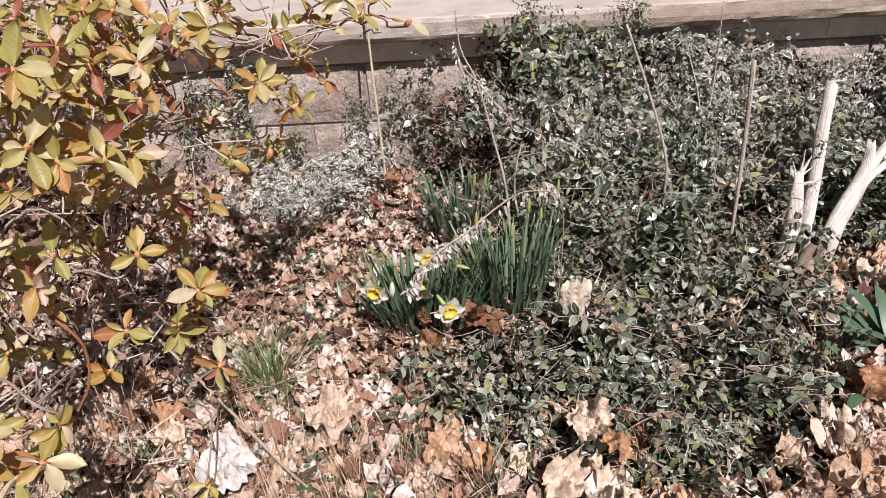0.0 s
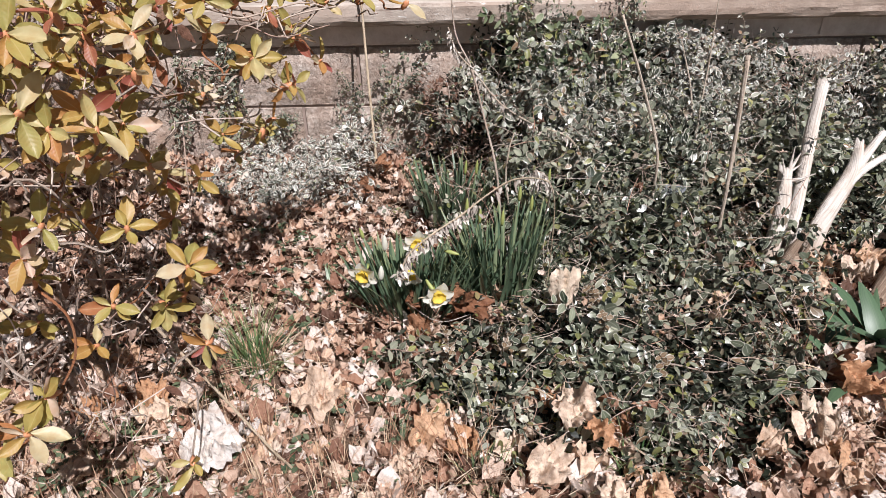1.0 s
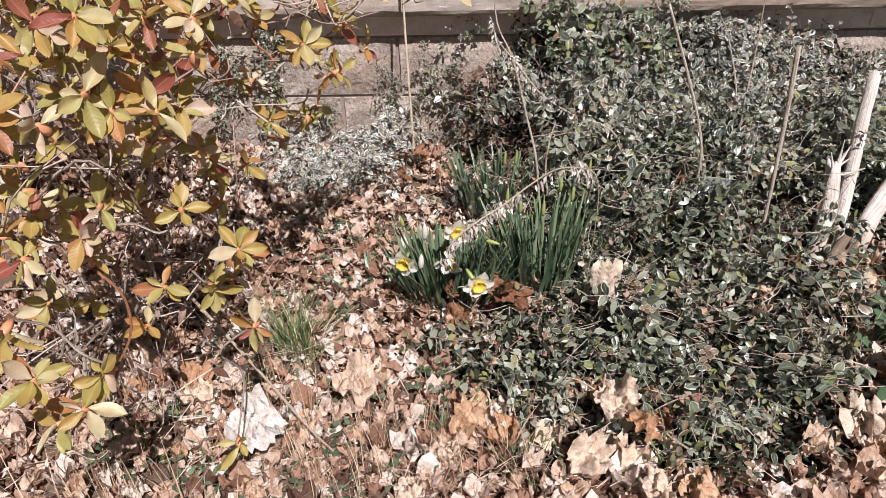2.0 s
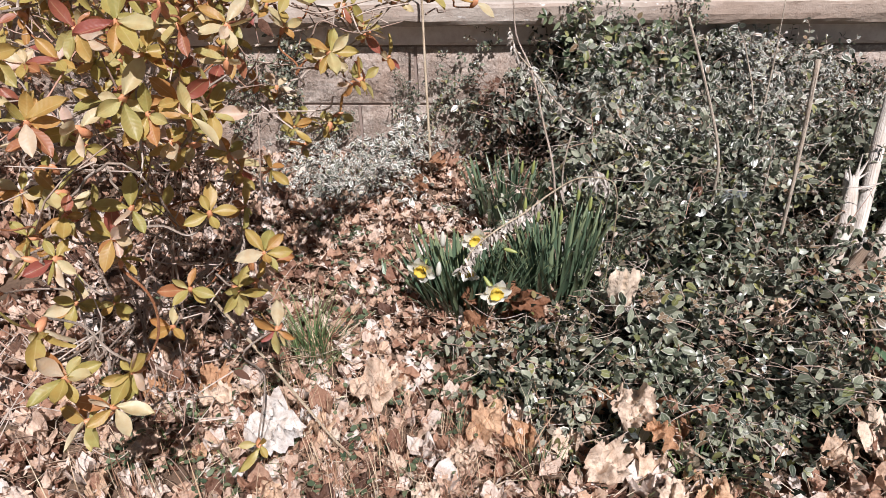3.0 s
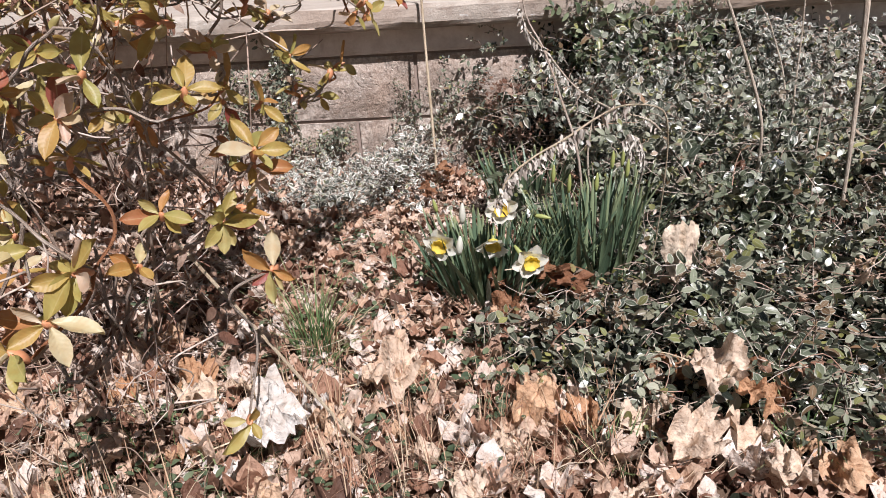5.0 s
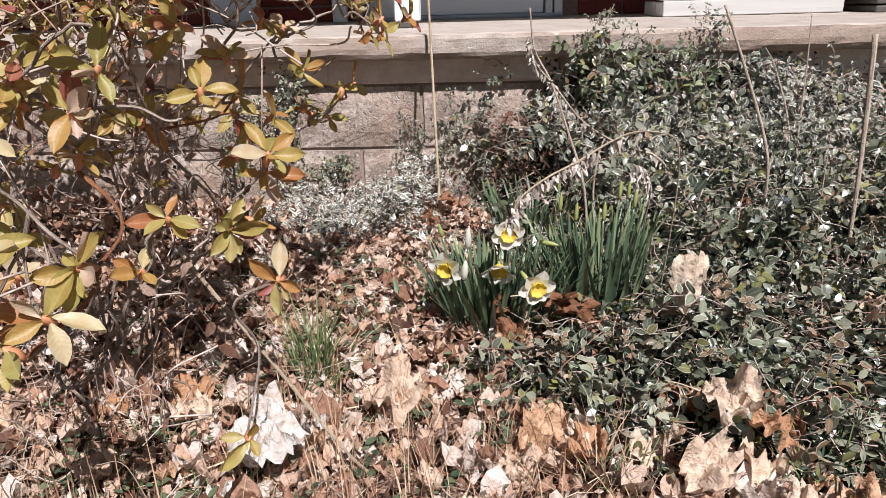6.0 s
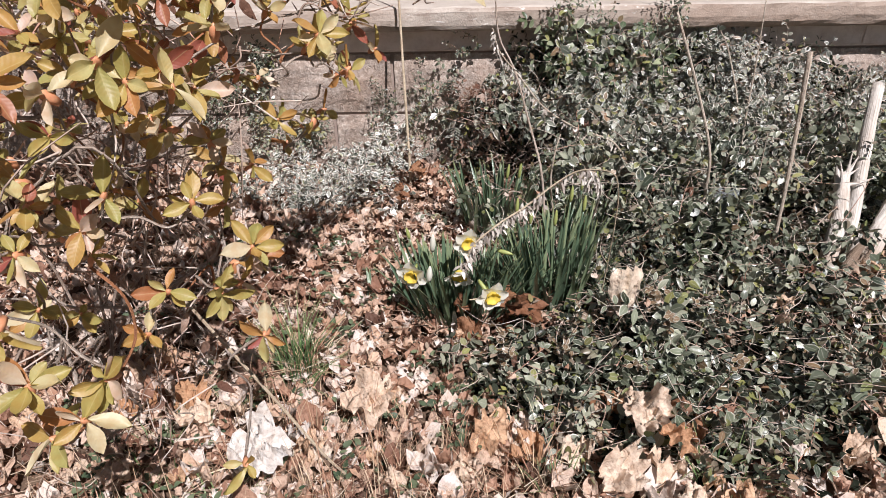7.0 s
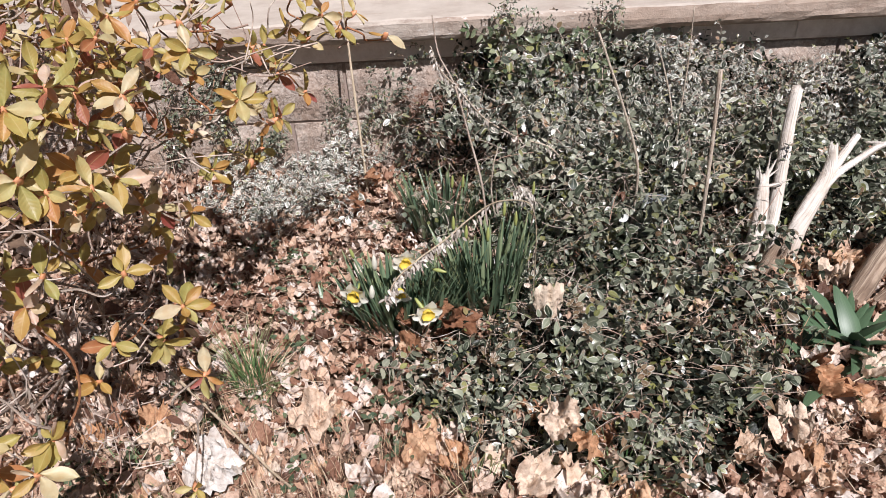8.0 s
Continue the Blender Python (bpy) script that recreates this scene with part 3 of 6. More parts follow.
def leaf_form(kind, segs, rings, seed, curl, crumple):
    """A dead leaf about 1 long, crumpled and curled: verts, faces."""
    g = random.Random(seed)
    ca, cb, fold = g.uniform(-1, 1) * curl, g.uniform(0.3, 1) * curl, g.uniform(0.1, 0.5) * curl
    v, f = [(0, 0, 0)], []
    for j in range(1, rings + 1):
        for k in range(segs):
            th = 2 * math.pi * k / segs
            r = 0.5 * leaf_outline(kind, th, g) * (j / rings) * (1 + (g.uniform(-0.1, 0.07) if j == rings else 0))
            x, y = r * math.cos(th), r * math.sin(th)
            z = ca * x * x * 1.3 + cb * y * y * 1.9 + fold * abs(y) * 0.4 + crumple * (0.6 * noise.noise((x * 3.6 + seed, y * 3.6, seed * 0.7)) + 0.42 * noise.noise((x * 8 + seed, y * 8, seed * 1.3)) + 0.2 * noise.noise((x * 19 + seed, y * 19, seed * 2.1)))
            v.append((x, y, z))
    for k in range(segs):
        f.append((0, 1 + k, 1 + (k + 1) % segs))
    for j in range(rings - 1):
        for k in range(segs):
            p, q = 1 + j * segs, 1 + (j + 1) * segs
            k2 = (k + 1) % segs
            f.append((p + k, q + k, q + k2, p + k2))
    v = np.array(v)
    v[:, 2] -= v[:, 2].min()
    return v, f


LOW = [leaf_form(k, 18, 3, s, c, w) for s, (k, c, w) in enumerate([("oak", 1.4, 0.7), ("plain", 1.0, 0.8), ("plain", 1.8, 0.6), ("oak", 2.0, 0.7), ("plain", 2.6, 0.5), ("maple", 1.8, 0.9), ("plain", 3.2, 0.6), ("plain", 0.9, 0.8), ("plain", 2.2, 0.8), ("oak", 0.9, 0.8)])]


def in_vine(x, y):
    """How thickly the creeper covers the ground here, 0 to 1."""
    def step(e0, e1, t):
        t = min(1, max(0, (t - e0) / (e1 - e0)))
        return t * t * (3 - 2 * t)
    w = 0.05 * noise.noise((x * 6, y * 6, 9.0)) + 0.03 * noise.noise((x * 17, y * 17, 4.0))
    left = np.interp(y, [0.86, 0.94, 1.03, 1.17, 1.27, 1.36, 1.45, 1.6, 1.78, 1.9, 2.1, 2.3], [0.4, 0.13, 0.0, -0.16, -0.03, 0.17, 0.14, 0.02, -0.12, -0.12, -0.12, -0.14])
    right = np.interp(y, [0.86, 0.95, 1.1, 1.3, 1.42, 1.52, 1.62, 1.75], [0.5, 0.6, 0.66, 0.8, 0.82, 0.84, 2.6, 2.6])
    near = step(0.86, 0.93, y + w)
    a = step(left - 0.03, left + 0.04, x + w) * (1 - step(right - 0.06, right + 0.04, x + w)) * near
    if 0.93 < x < 1.25 and 1.3 < y < 1.68:
        a *= 0.2
    b = step(1.85, 1.97, y + 1.6 * w) * (1 - step(-0.33, -0.2, x + w)) * step(-0.9, -0.56, x)
    return max(a, 0.85 * b)


def vine_height(x, y):
    h = 0.055 + 0.03 * max(0, min(1, (y - 0.95) / 0.5)) + 0.09 * max(0, min(1, (y - 1.5) / 0.4))
    if x < -0.1 and y > 1.7:
        h = 0.025 + 0.03 * max(0, (y - 1.85) / 0.4) + 0.05 * math.exp(-((x + 0.36) / 0.12) ** 2)
    return h * (0.9 + 1.5 * noise.noise((x * 7, y * 7, 2.0)) + 0.5 * noise.noise((x * 13, y * 13, 7.0)))


def scatter_litter(n, region, size, seed, keep, lift=0.0):
    g = random.Random(seed)
    vs, fs, us, c = [], [], [], 0
    made = 0
    while made < n:
        x, y = g.uniform(region[0], region[1]), g.uniform(region[2], region[3])
        if g.random() > keep(x, y):
            continue
        made += 1
        v, f = LOW[g.randrange(len(LOW))]
        us.append(v[:, :2] + 0.5)
        s = g.uniform(*size) * np.interp(y, [0.7, 1.05, 1.3, 2.2], [1.0, 1.0, 0.9, 0.85])
        m = Euler((g.gauss(0, 0.26), g.gauss(0, 0.26), g.uniform(0, 6.283))).to_matrix()
        if g.random() < 0.3:
            v = v * (1, 1, -1)
        w = (v * (s, s, s * 0.72)) @ np.array(m).T
        w[:, 2] += ground_z(x, y) + g.uniform(-0.006, 0.016) - w[:, 2].min() * 0.6 + lift * vine_height(x, y) * g.uniform(0.7, 1.15)
        w[:, 0] += x
        w[:, 1] += y
        w[:, 1] = np.minimum(w[:, 1], WY - 0.008)
        vs.append(w)
        fs += [tuple(i + c for i in t) for t in f]
        c += len(w)
    return np.vstack(vs), fs, np.vstack(us)


def near_keep(x, y):
    return 1 - 0.93 * in_vine(x, y)


for nm, n, reg, size, seed, keep in (("leaf_litter", 5600, (-1.25, 1.25, 0.62, 2.27), (0.024, 0.066), 3, near_keep),
                                    ("leaf_litter", 4600, (-4.0, 4.0, -2.2, 2.27), (0.035, 0.085), 4, lambda x, y: 0.0 if (abs(x) < 1.2 and y > 0.65) else math.exp(-(max(0, abs(x) - 1.2) ** 2 + max(0, 0.5 - y) ** 2) / 1.1))):
    v, f, uv = scatter_litter(n, reg, size, seed, keep)
    tagged(part(nm, mesh(nm, v, f, M_LITTER, uv)), "crumpled brown and tan dead tree leaves covering the soil", "leaf litter", kind="stuff")

v, f, uv = scatter_litter(80, (-0.1, 1.3, 0.92, 1.95), (0.018, 0.045), 31, lambda x, y: in_vine(x, y) ** 2, 1.0)
tagged(part("caught_leaves", mesh("caught_leaves", v, f, M_LITTER, uv)), "small brown dead leaves caught in the creeper", "leaf litter", kind="stuff")

# small broken bits between the leaves
n = 15000
bx, by = RNG.uniform(-1.2, 1.2, n), RNG.uniform(0.66, 2.25, n)
sz = RNG.uniform(0.003, 0.011, n)
al, up = rand_unit(n), unit(RNG.normal(size=(n, 3)) * 0.6 + (0, 0, 1))
al = unit(al - up * np.sum(al * up, axis=1)[:, None])
sd = np.cross(up, al)
c0 = np.column_stack([bx, by, RNG.uniform(0.004, 0.03, n)])
quad = np.stack([c0 - al * sz[:, None], c0 + sd * (sz * 0.45)[:, None] + up * (sz * 0.2)[:, None], c0 + al * sz[:, None], c0 - sd * (sz * 0.45)[:, None]], axis=1).reshape(-1, 3)
tagged(part("leaf_crumbs", mesh("leaf_crumbs", quad, [(4 * k, 4 * k + 1, 4 * k + 2, 4 * k + 3) for k in range(n)], M_LITTER, smooth=False)), "small broken crumbs of dead brown leaves", "leaf litter", kind="stuff")

# short straws and leaf stalks lying about
items = []
for k in range(1700):
    x, y = RND.uniform(-0.95, 0.9), RND.uniform(0.68, 1.9)
    if RND.random() < 0.8 * in_vine(x, y):
        continue
    th_, l = RND.uniform(0, 6.283), RND.uniform(0.012, 0.042)
    d = np.array((math.cos(th_), math.sin(th_), RND.gauss(0, 0.22))) * l
    p = np.array((x, y, ground_z(x, y) + RND.uniform(0.018, 0.036)))
    items.append(tube_data(np.array([p - d, p + RNG.normal(0, 0.1 * l, 3), p + d]), [0.0009, 0.0006], 3))
sv, sf = join_data(items)
a = Mat("dry_straw_bits", 0.7, 0.3)
a.colour(a.ramp(a.island(), [(0.0, (0.2, 0.12, 0.085)), (0.4, (0.42, 0.3, 0.21)), (1.0, (0.66, 0.57, 0.46))]))
tagged(part("straw_bits", mesh("straw_bits", sv, sf, a.m)), "short pale straws and leaf stalks on the litter", "straw", kind="stuff")

# ---- large dead leaves ----
BIG = []
for s, (k, c, w) in enumerate([("maple", 0.7, 0.9), ("oak", 0.8, 0.85), ("maple", 0.9, 1.0), ("plain", 1.0, 1.0), ("maple", 0.6, 0.9)]):
    v, f = leaf_form(k, 40, 8, 20 + s, c, w)
    sv, sf = tube_data(smooth_line([(-0.42, 0, v[:, 2].max() * 0.2), (-0.75, 0.05, 0.06), (-0.95, 0.02, 0.02)], 6), [0.014, 0.01], 4)
    BIG.append((mesh("dead_leaf_blade", v, f, M_DEAD, v[:, :2] + 0.5), mesh("dead_leaf_stalk", sv, sf, M_CANE)))


def big_leaf(x, y, z, size, rx, ry, rz, form, mat=None, label="large curled tan dead leaf lying on the litter"):
    th = thing("dead_leaf", (x, y, z), label, "dead leaf", "dead leaves on the ground")
    th.matrix_basis = pose(x, y, z, rx, ry, rz) @ Matrix.Diagonal((size, size, size * 0.72, 1))
    bl, stalk = BIG[form]
    if mat:
        bl = bl.copy()
        bl.materials[0] = mat
    part("blade", bl, th)
    part("stalk", stalk, th)


NAMED = [  # x, y, z, size, turns, form, material, label
    (0.208, 0.975, 0.075, 0.095, 30, 8, -30, 2, M_PALE, "pale tan dead leaf with a torn hole resting on creeper"),
    (0.245, 0.925, 0.06, 0.07, 14, 20, -40, 1, M_ORANGE, "bright rusty orange dead leaf tucked under a pale one"),
    (-0.063, 0.97, 0.014, 0.11, 16, -8, 60, 1, None, "large pale tan maple leaf lying on the litter"),
    (0.02, 0.93, 0.014, 0.08, -12, 24, 150, 4, None, "large curled tan dead leaf lying on the litter"),
    (-0.295, 1.04, 0.02, 0.11, 18, 8, 20, 2, M_PALE, "pale bleached dead leaf lying flat"),
    (-0.27, 1.05, 0.014, 0.07, -14, 18, 80, 4, None, "large curled tan dead leaf lying on the litter"),
    (-0.442, 0.9, 0.03, 0.125, 8, -4, 15, 4, M_WHITE, "white bleached crumpled leaf under the shrub"),
    (-0.395, 0.955, 0.03, 0.065, 12, 10, 70, 3, M_WHITE, "white bleached crumpled leaf under the shrub"),
    (0.14, 0.875, 0.025, 0.09, 24, -12, 70, 2, M_PALE, "grey white curled dead leaf on the litter"),
    (0.22, 0.88, 0.012, 0.085, -14, 20, 10, 3, None, "large curled tan dead leaf lying on the litter"),
    (0.1, 0.915, 0.012, 0.09, 18, 4, 200, 3, None, "large curled tan dead leaf lying on the litter"),
    (0.79, 1.085, 0.025, 0.125, 34, 10, -20, 3, M_ORANGE, "large orange tan leaf leaning on a tulip"),
    (0.745, 1.12, 0.03, 0.085, 55, -10, 70, 4, M_RUST, "russet dead leaf standing against a tulip leaf"),
    (0.88, 1.12, 0.016, 0.1, 10, 20, 40, 1, None, "large curled tan dead leaf lying on the litter"),
    (-0.09, 1.265, 0.015, 0.075, 18, -20, 30, 2, M_RUST, "russet curled leaf in front of the daffodils"),
    (-0.02, 1.29, 0.015, 0.06, 40, -20, 130, 4, M_RUST, "russet curled leaf in front of the daffodils"),
    (-0.298, 2.0, 0.045, 0.06, 70, 10, 20, 1, M_RUST, "russet dead leaf caught upright in pale creeper"),
    (-0.26, 2.08, 0.05, 0.06, 50, 30, 70, 2, M_RUST, "russet dead leaf caught in pale creeper"),
    (-0.27, 1.93, 0.04, 0.045, 40, -30, 10, 1, M_RUST, "russet dead leaf caught in pale creeper"),
    (0.012, 1.31, 0.085, 0.115, 76, 14, 20, 3, M_RUST, "dark russet leaf standing between daffodil blades"),
    (-0.03, 1.34, 0.075, 0.07, 60, -20, 60, 3, M_RUST, "dark russet leaf standing between daffodil blades"),
    (-0.12, 1.3, 0.06, 0.06, 65, 20, 120, 2, M_RUST, "dark russet leaf standing between daffodil blades"),
    (0.54, 1.24, 0.07, 0.06, 30, 10, 60, 3, M_PALE, "pale curled leaf lying on creeper"),
    (0.58, 1.3, 0.075, 0.05, 20, -30, 10, 1, None, "tan dead leaf lying on creeper"),
    (0.9, 1.5, 0.02, 0.1, 20, 16, 140, 0, None, "orange tan dead leaf at the foot of the stump"),
    (0.96, 1.44, 0.02, 0.09, -10, 16, 40, 2, None, "orange tan dead leaf at the foot of the stump"),
    (1.02, 1.52, 0.03, 0.1, 30, -6, 10, 3, None, "orange tan dead leaf at the foot of the stump"),
    (0.87, 1.44, 0.025, 0.075, 40, 6, 300, 1, M_PALE, "pale dead leaf at the foot of the stump"),
    (0.55, 0.93, 0.014, 0.09, 10, 10, 40, 1, M_PALE, "pale bleached lobed leaf on the litter"),
    (0.66, 0.95, 0.014, 0.1, -14, 12, 90, 2, None, "large curled tan dead leaf lying on the litter"),
    (0.27, 1.02, 0.035, 0.07, 30, 30, 10, 3, M_RUST, "russet dead leaf tucked in creeper"),
    (0.3, 0.95, 0.03, 0.07, -20, 30, 70, 1, M_RUST, "russet dead leaf tucked in creeper"),
    (0.15, 1.02, 0.03, 0.08, 20, 10, 160, 1, M_RUST, "russet dead leaf tucked in creeper"),
]
for x, y, z, sz, rx, ry, rz, fm, mt, lab in NAMED:
    big_leaf(x, y, z, sz * 1.02, rx, ry, rz, fm, mt, lab)
for _ in range(75):
    x, y = RND.uniform(-0.95, 0.95), RND.uniform(0.74, 1.3)
    if in_vine(x, y) > 0.3 and RND.random() < 0.9:
        continue
    if y > 1.08 and RND.random() < 0.6:
        continue
    big_leaf(x, y, ground_z(x, y) + 0.012, RND.uniform(0.04, 0.078), RND.gauss(0, 10), RND.gauss(0, 10), RND.uniform(0, 360), RND.randrange(5))

# upright torn leaf beside the daffodils
def torn_fan():
    """A pleated, torn leaf that widens upward."""
    v, f, nx, nz = [], [], 13, 9
    for j in range(nz):
        t = j / (nz - 1)
        half = (0.005 + 0.032 * math.sin(math.pi * 0.7 * t ** 0.9)) * (1 + 0.16 * noise.noise((t * 7, 3.0, 2.0)))
        for i in range(nx):
            u_ = 2 * i / (nx - 1) - 1
            rag = 0.01 * noise.noise((u_ * 2.3, 5.0, 1.0)) + 0.004 * noise.noise((u_ * 7, 2.0, 1.0)) - 0.012 * u_ * u_ if j == nz - 1 else 0
            v.append((half * u_ * (1 + 0.08 * noise.noise((t * 5, u_, 3))), 0.0045 * math.cos(u_ * 11 + t) * t + 0.016 * u_ * u_ * t + 0.012 * t * t + 0.009 * noise.noise((u_ * 2.5, t * 5, 7)), 0.1 * t + rag))
    for j in range(nz - 1):
        for i in range(nx - 1):
            f.append((j * nx + i, j * nx + i + 1, (j + 1) * nx + i + 1, (j + 1) * nx + i))
    return v, f


v, f = torn_fan()
torn = thing("torn_dead_leaf", (0.222, 1.262, 0.06), "pale tan torn dry leaf standing upright in creeper", "dead leaf")
part("blade", mesh("torn_blade", v, f, mat_dead("torn_leaf_tan", [(0.0, (0.84, 0.7, 0.56)), (1.0, (0.86, 0.73, 0.59))], "island"), [(p[2] * 4, p[0] * 4 + 0.5) for p in v]), torn, m=pose(0.0, -0.016, 0.03, 12, 0, 6) @ Matrix.Diagonal((0.9, 1.1, 1.22, 1)))
sv, sf = tube_data(smooth_line([(0, 0, -0.06), (0.003, 0.002, 0.0), (0.0, 0.004, 0.05)], 6), [0.002, 0.0025], 5)
part("stalk", mesh("torn_stalk", sv, sf, M_ROTTEN), torn)


# ---- creeper on the ground and on the wall ----
def grow(starts, heads, normals, nodes, step, leaf, seed, droop=0.0, spread=0.5):
    """Trailing stems with pairs of leaves: leaf arrays and stem tubes."""
    g = np.random.default_rng(seed)
    base, along, norm, length = [], [], [], []
    stems = []
    for p, d, nrm in zip(starts, heads, normals):
        pts = [p.copy()]
        d = unit(d)
        cnt = int(g.integers(nodes[0], nodes[1]))
        sz = g.uniform(*leaf) * (1.0 + 0.45 * noise.noise((p[0] * 9, p[1] * 9, p[2] * 9)))
        for k in range(cnt):
            d = unit(d + g.normal(0, 0.22, 3) + np.array([0, 0, -droop * 0.15]))
            p = p + d * step * g.uniform(0.8, 1.25)
            p[1] = min(p[1], WY - 0.012)
            p[2] = max(p[2], 0.004)
            pts.append(p.copy())
            side = unit(np.cross(d, nrm + g.normal(0, 0.5, 3)))
            taper = 1.0 - 0.45 * (k / cnt) ** 2
            for sgn in (-1, 1):
                if g.random() < 0.1:
                    continue
                al = unit(side * sgn + d * 0.45 + nrm * g.uniform(-0.25, 0.5) + g.normal(0, 0.25, 3))
                base.append(p + al * 0.002)
                along.append(al)
                norm.append(unit(nrm + g.normal(0, spread, 3)))
                length.append(sz * taper * g.uniform(0.75, 1.2))
        base.append(p)
        along.append(d)
        norm.append(unit(nrm + g.normal(0, spread, 3)))
        length.append(sz * 0.7)
        if len(stems) < 700:
            stems.append(tube_data(np.array(pts), [0.0013, 0.0007], 3))
    base, along, norm, length = map(np.array, (base, along, norm, length))
    base[:, 1] = np.minimum(base[:, 1], WY - 0.014)
    return base, along, norm, length, stems


def creeper(name, label, starts, heads, normals, mat, nodes, step, leaf, seed, droop=0.0, spread=0.5):
    b, a_, n_, l_, stems = grow(np.array(starts), np.array(heads), np.array(normals), nodes, step, leaf, seed, droop, spread)
    v, f, uv = leaves_data(b, a_, n_, l_, l_ * RNG.uniform(0.42, 0.68, len(l_)), RNG.uniform(-0.6, 2.4, len(l_)))
    v[:, 1] = np.minimum(v[:, 1], WY - 0.006)
    ob = tagged(part(name, mesh(name, v, f, mat, uv)), label, "creeper", kind="stuff")
    sv, sf = join_data(stems)
    part("stem_tangle", mesh(name + "_stems", sv, sf, M_STEM), ob, "thin brown creeper stems")
    return ob


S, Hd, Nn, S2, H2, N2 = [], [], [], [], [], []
while len(S) < 1500:  # under layer, coloured dark to stand for shade between the outer shoots
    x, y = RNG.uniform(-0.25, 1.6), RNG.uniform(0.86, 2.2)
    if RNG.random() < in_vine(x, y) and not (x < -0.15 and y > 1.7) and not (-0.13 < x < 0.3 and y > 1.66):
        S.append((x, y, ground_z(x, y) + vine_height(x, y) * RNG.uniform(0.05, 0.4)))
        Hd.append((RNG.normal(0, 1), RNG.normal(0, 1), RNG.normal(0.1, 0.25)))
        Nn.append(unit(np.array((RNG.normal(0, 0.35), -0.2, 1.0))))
creeper("low_creeper", "creeper leaves low over the soil with shade put into their colour", S, Hd, Nn, M_VINE_SHADE, (4, 8), 0.018, (0.018, 0.03), 34, 0.0, 0.6)
S, Hd, Nn = [], [], []
while len(S) < 1450:
    x, y = RNG.uniform(-0.25, 1.9), RNG.uniform(0.86, 2.28)
    c = in_vine(x, y)
    if RNG.random() > c or (x < -0.15 and y > 1.7) or (-0.1 < x < 0.3 and y > 1.9) or (-0.13 < x < 0.14 and 1.66 < y < 1.91 and RNG.random() < 0.8) or (x > 1.35 and RNG.random() < 0.7):
        continue
    h = vine_height(x, y)
    if abs(x - 0.21) < 0.055 and 1.13 < y < 1.262:
        continue
    if noise.noise((x * 4.4, y * 4.4, 16.0)) < -0.18 and RNG.random() < 0.7:
        continue
    if x > 0.38 and 1.0 < y < 1.3 and noise.noise((x * 9, y * 9, 21.0)) > 0.0 and RNG.random() < 0.75:
        continue
    if noise.noise((x * 7, y * 7, 2.0)) + 0.4 * noise.noise((x * 17, y * 17, 5.0)) < -0.02 and RNG.random() < 0.85:
        continue
    S.append((x, y, ground_z(x, y) + h * RNG.uniform(0.1, 1.0) ** 0.6))
    Hd.append((RNG.normal(-0.15, 1), RNG.normal(-0.35, 1), RNG.normal(0.25, 0.35)))
    Nn.append(unit(np.array((RNG.normal(0, 0.35), -0.35 + RNG.normal(0, 0.35), 1.0))))
creeper("ground_creeper", "dark green creeper with pale leaf margins spreading over the soil", S, Hd, Nn, M_VINE, (4, 8), 0.018, (0.018, 0.034), 21, 0.0, 0.85)
while len(S2) < 330:
    x, y = RNG.uniform(-1.25, -0.16), RNG.uniform(1.82, 2.28)
    if RNG.random() > in_vine(x, y):
        continue
    S2.append((x, y, ground_z(x, y) + vine_height(x, y) * RNG.uniform(0.2, 1.05)))
    H2.append((RNG.normal(0, 1), RNG.normal(-0.3, 1), RNG.normal(0.35, 0.35)))
    N2.append(unit(np.array((RNG.normal(0, 0.4), -0.4 + RNG.normal(0, 0.4), 1.0))))
creeper("pale_creeper", "silvery variegated creeper patch at the foot of the wall", S2, H2, N2, M_VINE_PALE, (3, 6), 0.0155, (0.017, 0.027), 22, 0.0, 0.8)


def wall_top(x):
    return np.interp(x, [-0.2, -0.1, 0.03, 0.1, 0.2, 0.4, 0.55, 0.75, 0.95, 1.05, 1.22, 1.34, 1.6, 2.2], [0.1, 0.26, 0.3, 0.38, 0.445, 0.445, 0.41, 0.39, 0.365, 0.33, 0.27, 0.35, 0.39, 0.35])


S, Hd, Nn = [], [], []
while len(S) < 1250:
    x, z = RNG.uniform(-0.16, 1.9), RNG.uniform(0.02, 0.52)
    top = wall_top(x) + 0.07 * noise.noise((x * 11, 0, 3))
    if z > top or (x > 1.35 and RNG.random() < 0.6):
        continue
    if -0.06 < x < 0.3 and 0.03 < z < 0.24 and RNG.random() < 0.96:
        continue
    if -0.16 < x < 0.2 and z < 0.32 and RNG.random() < 0.6:
        continue
    if 0.74 < x < 1.05 and 0.05 < z < 0.28 and RNG.random() < 0.8:
        continue
    depth = np.interp(z / top, [0, 0.35, 0.8, 1.0], [0.34, 0.26, 0.13, 0.05]) * min(1.7, max(0.12, 0.75 + 2.2 * noise.noise((x * 4.5, z * 7, 1.0)))) * np.interp(x, [-0.16, 0.1, 0.2, 0.4], [0.25, 0.5, 0.9, 1.1])
    if noise.noise((x * 4.5, z * 7, 1.0)) + 0.4 * noise.noise((x * 13, z * 15, 6.0)) < -0.02 and RNG.random() < 0.93:
        continue
    if -0.05 < x < 0.36 and z > 0.25:
        depth = max(depth, 0.34 * (1 - (z - 0.25) * 2.4))
    S.append((x, WY - 0.02 - depth * RNG.uniform(0.05, 1.0) ** 0.55, z))
    Hd.append((RNG.normal(0, 0.8), RNG.normal(-0.5, 0.6), RNG.normal(-0.1, 0.8)))
    Nn.append(unit(np.array((RNG.normal(0.1, 0.45), -0.8 + RNG.normal(0, 0.3), 0.65 + RNG.normal(0, 0.4)))))
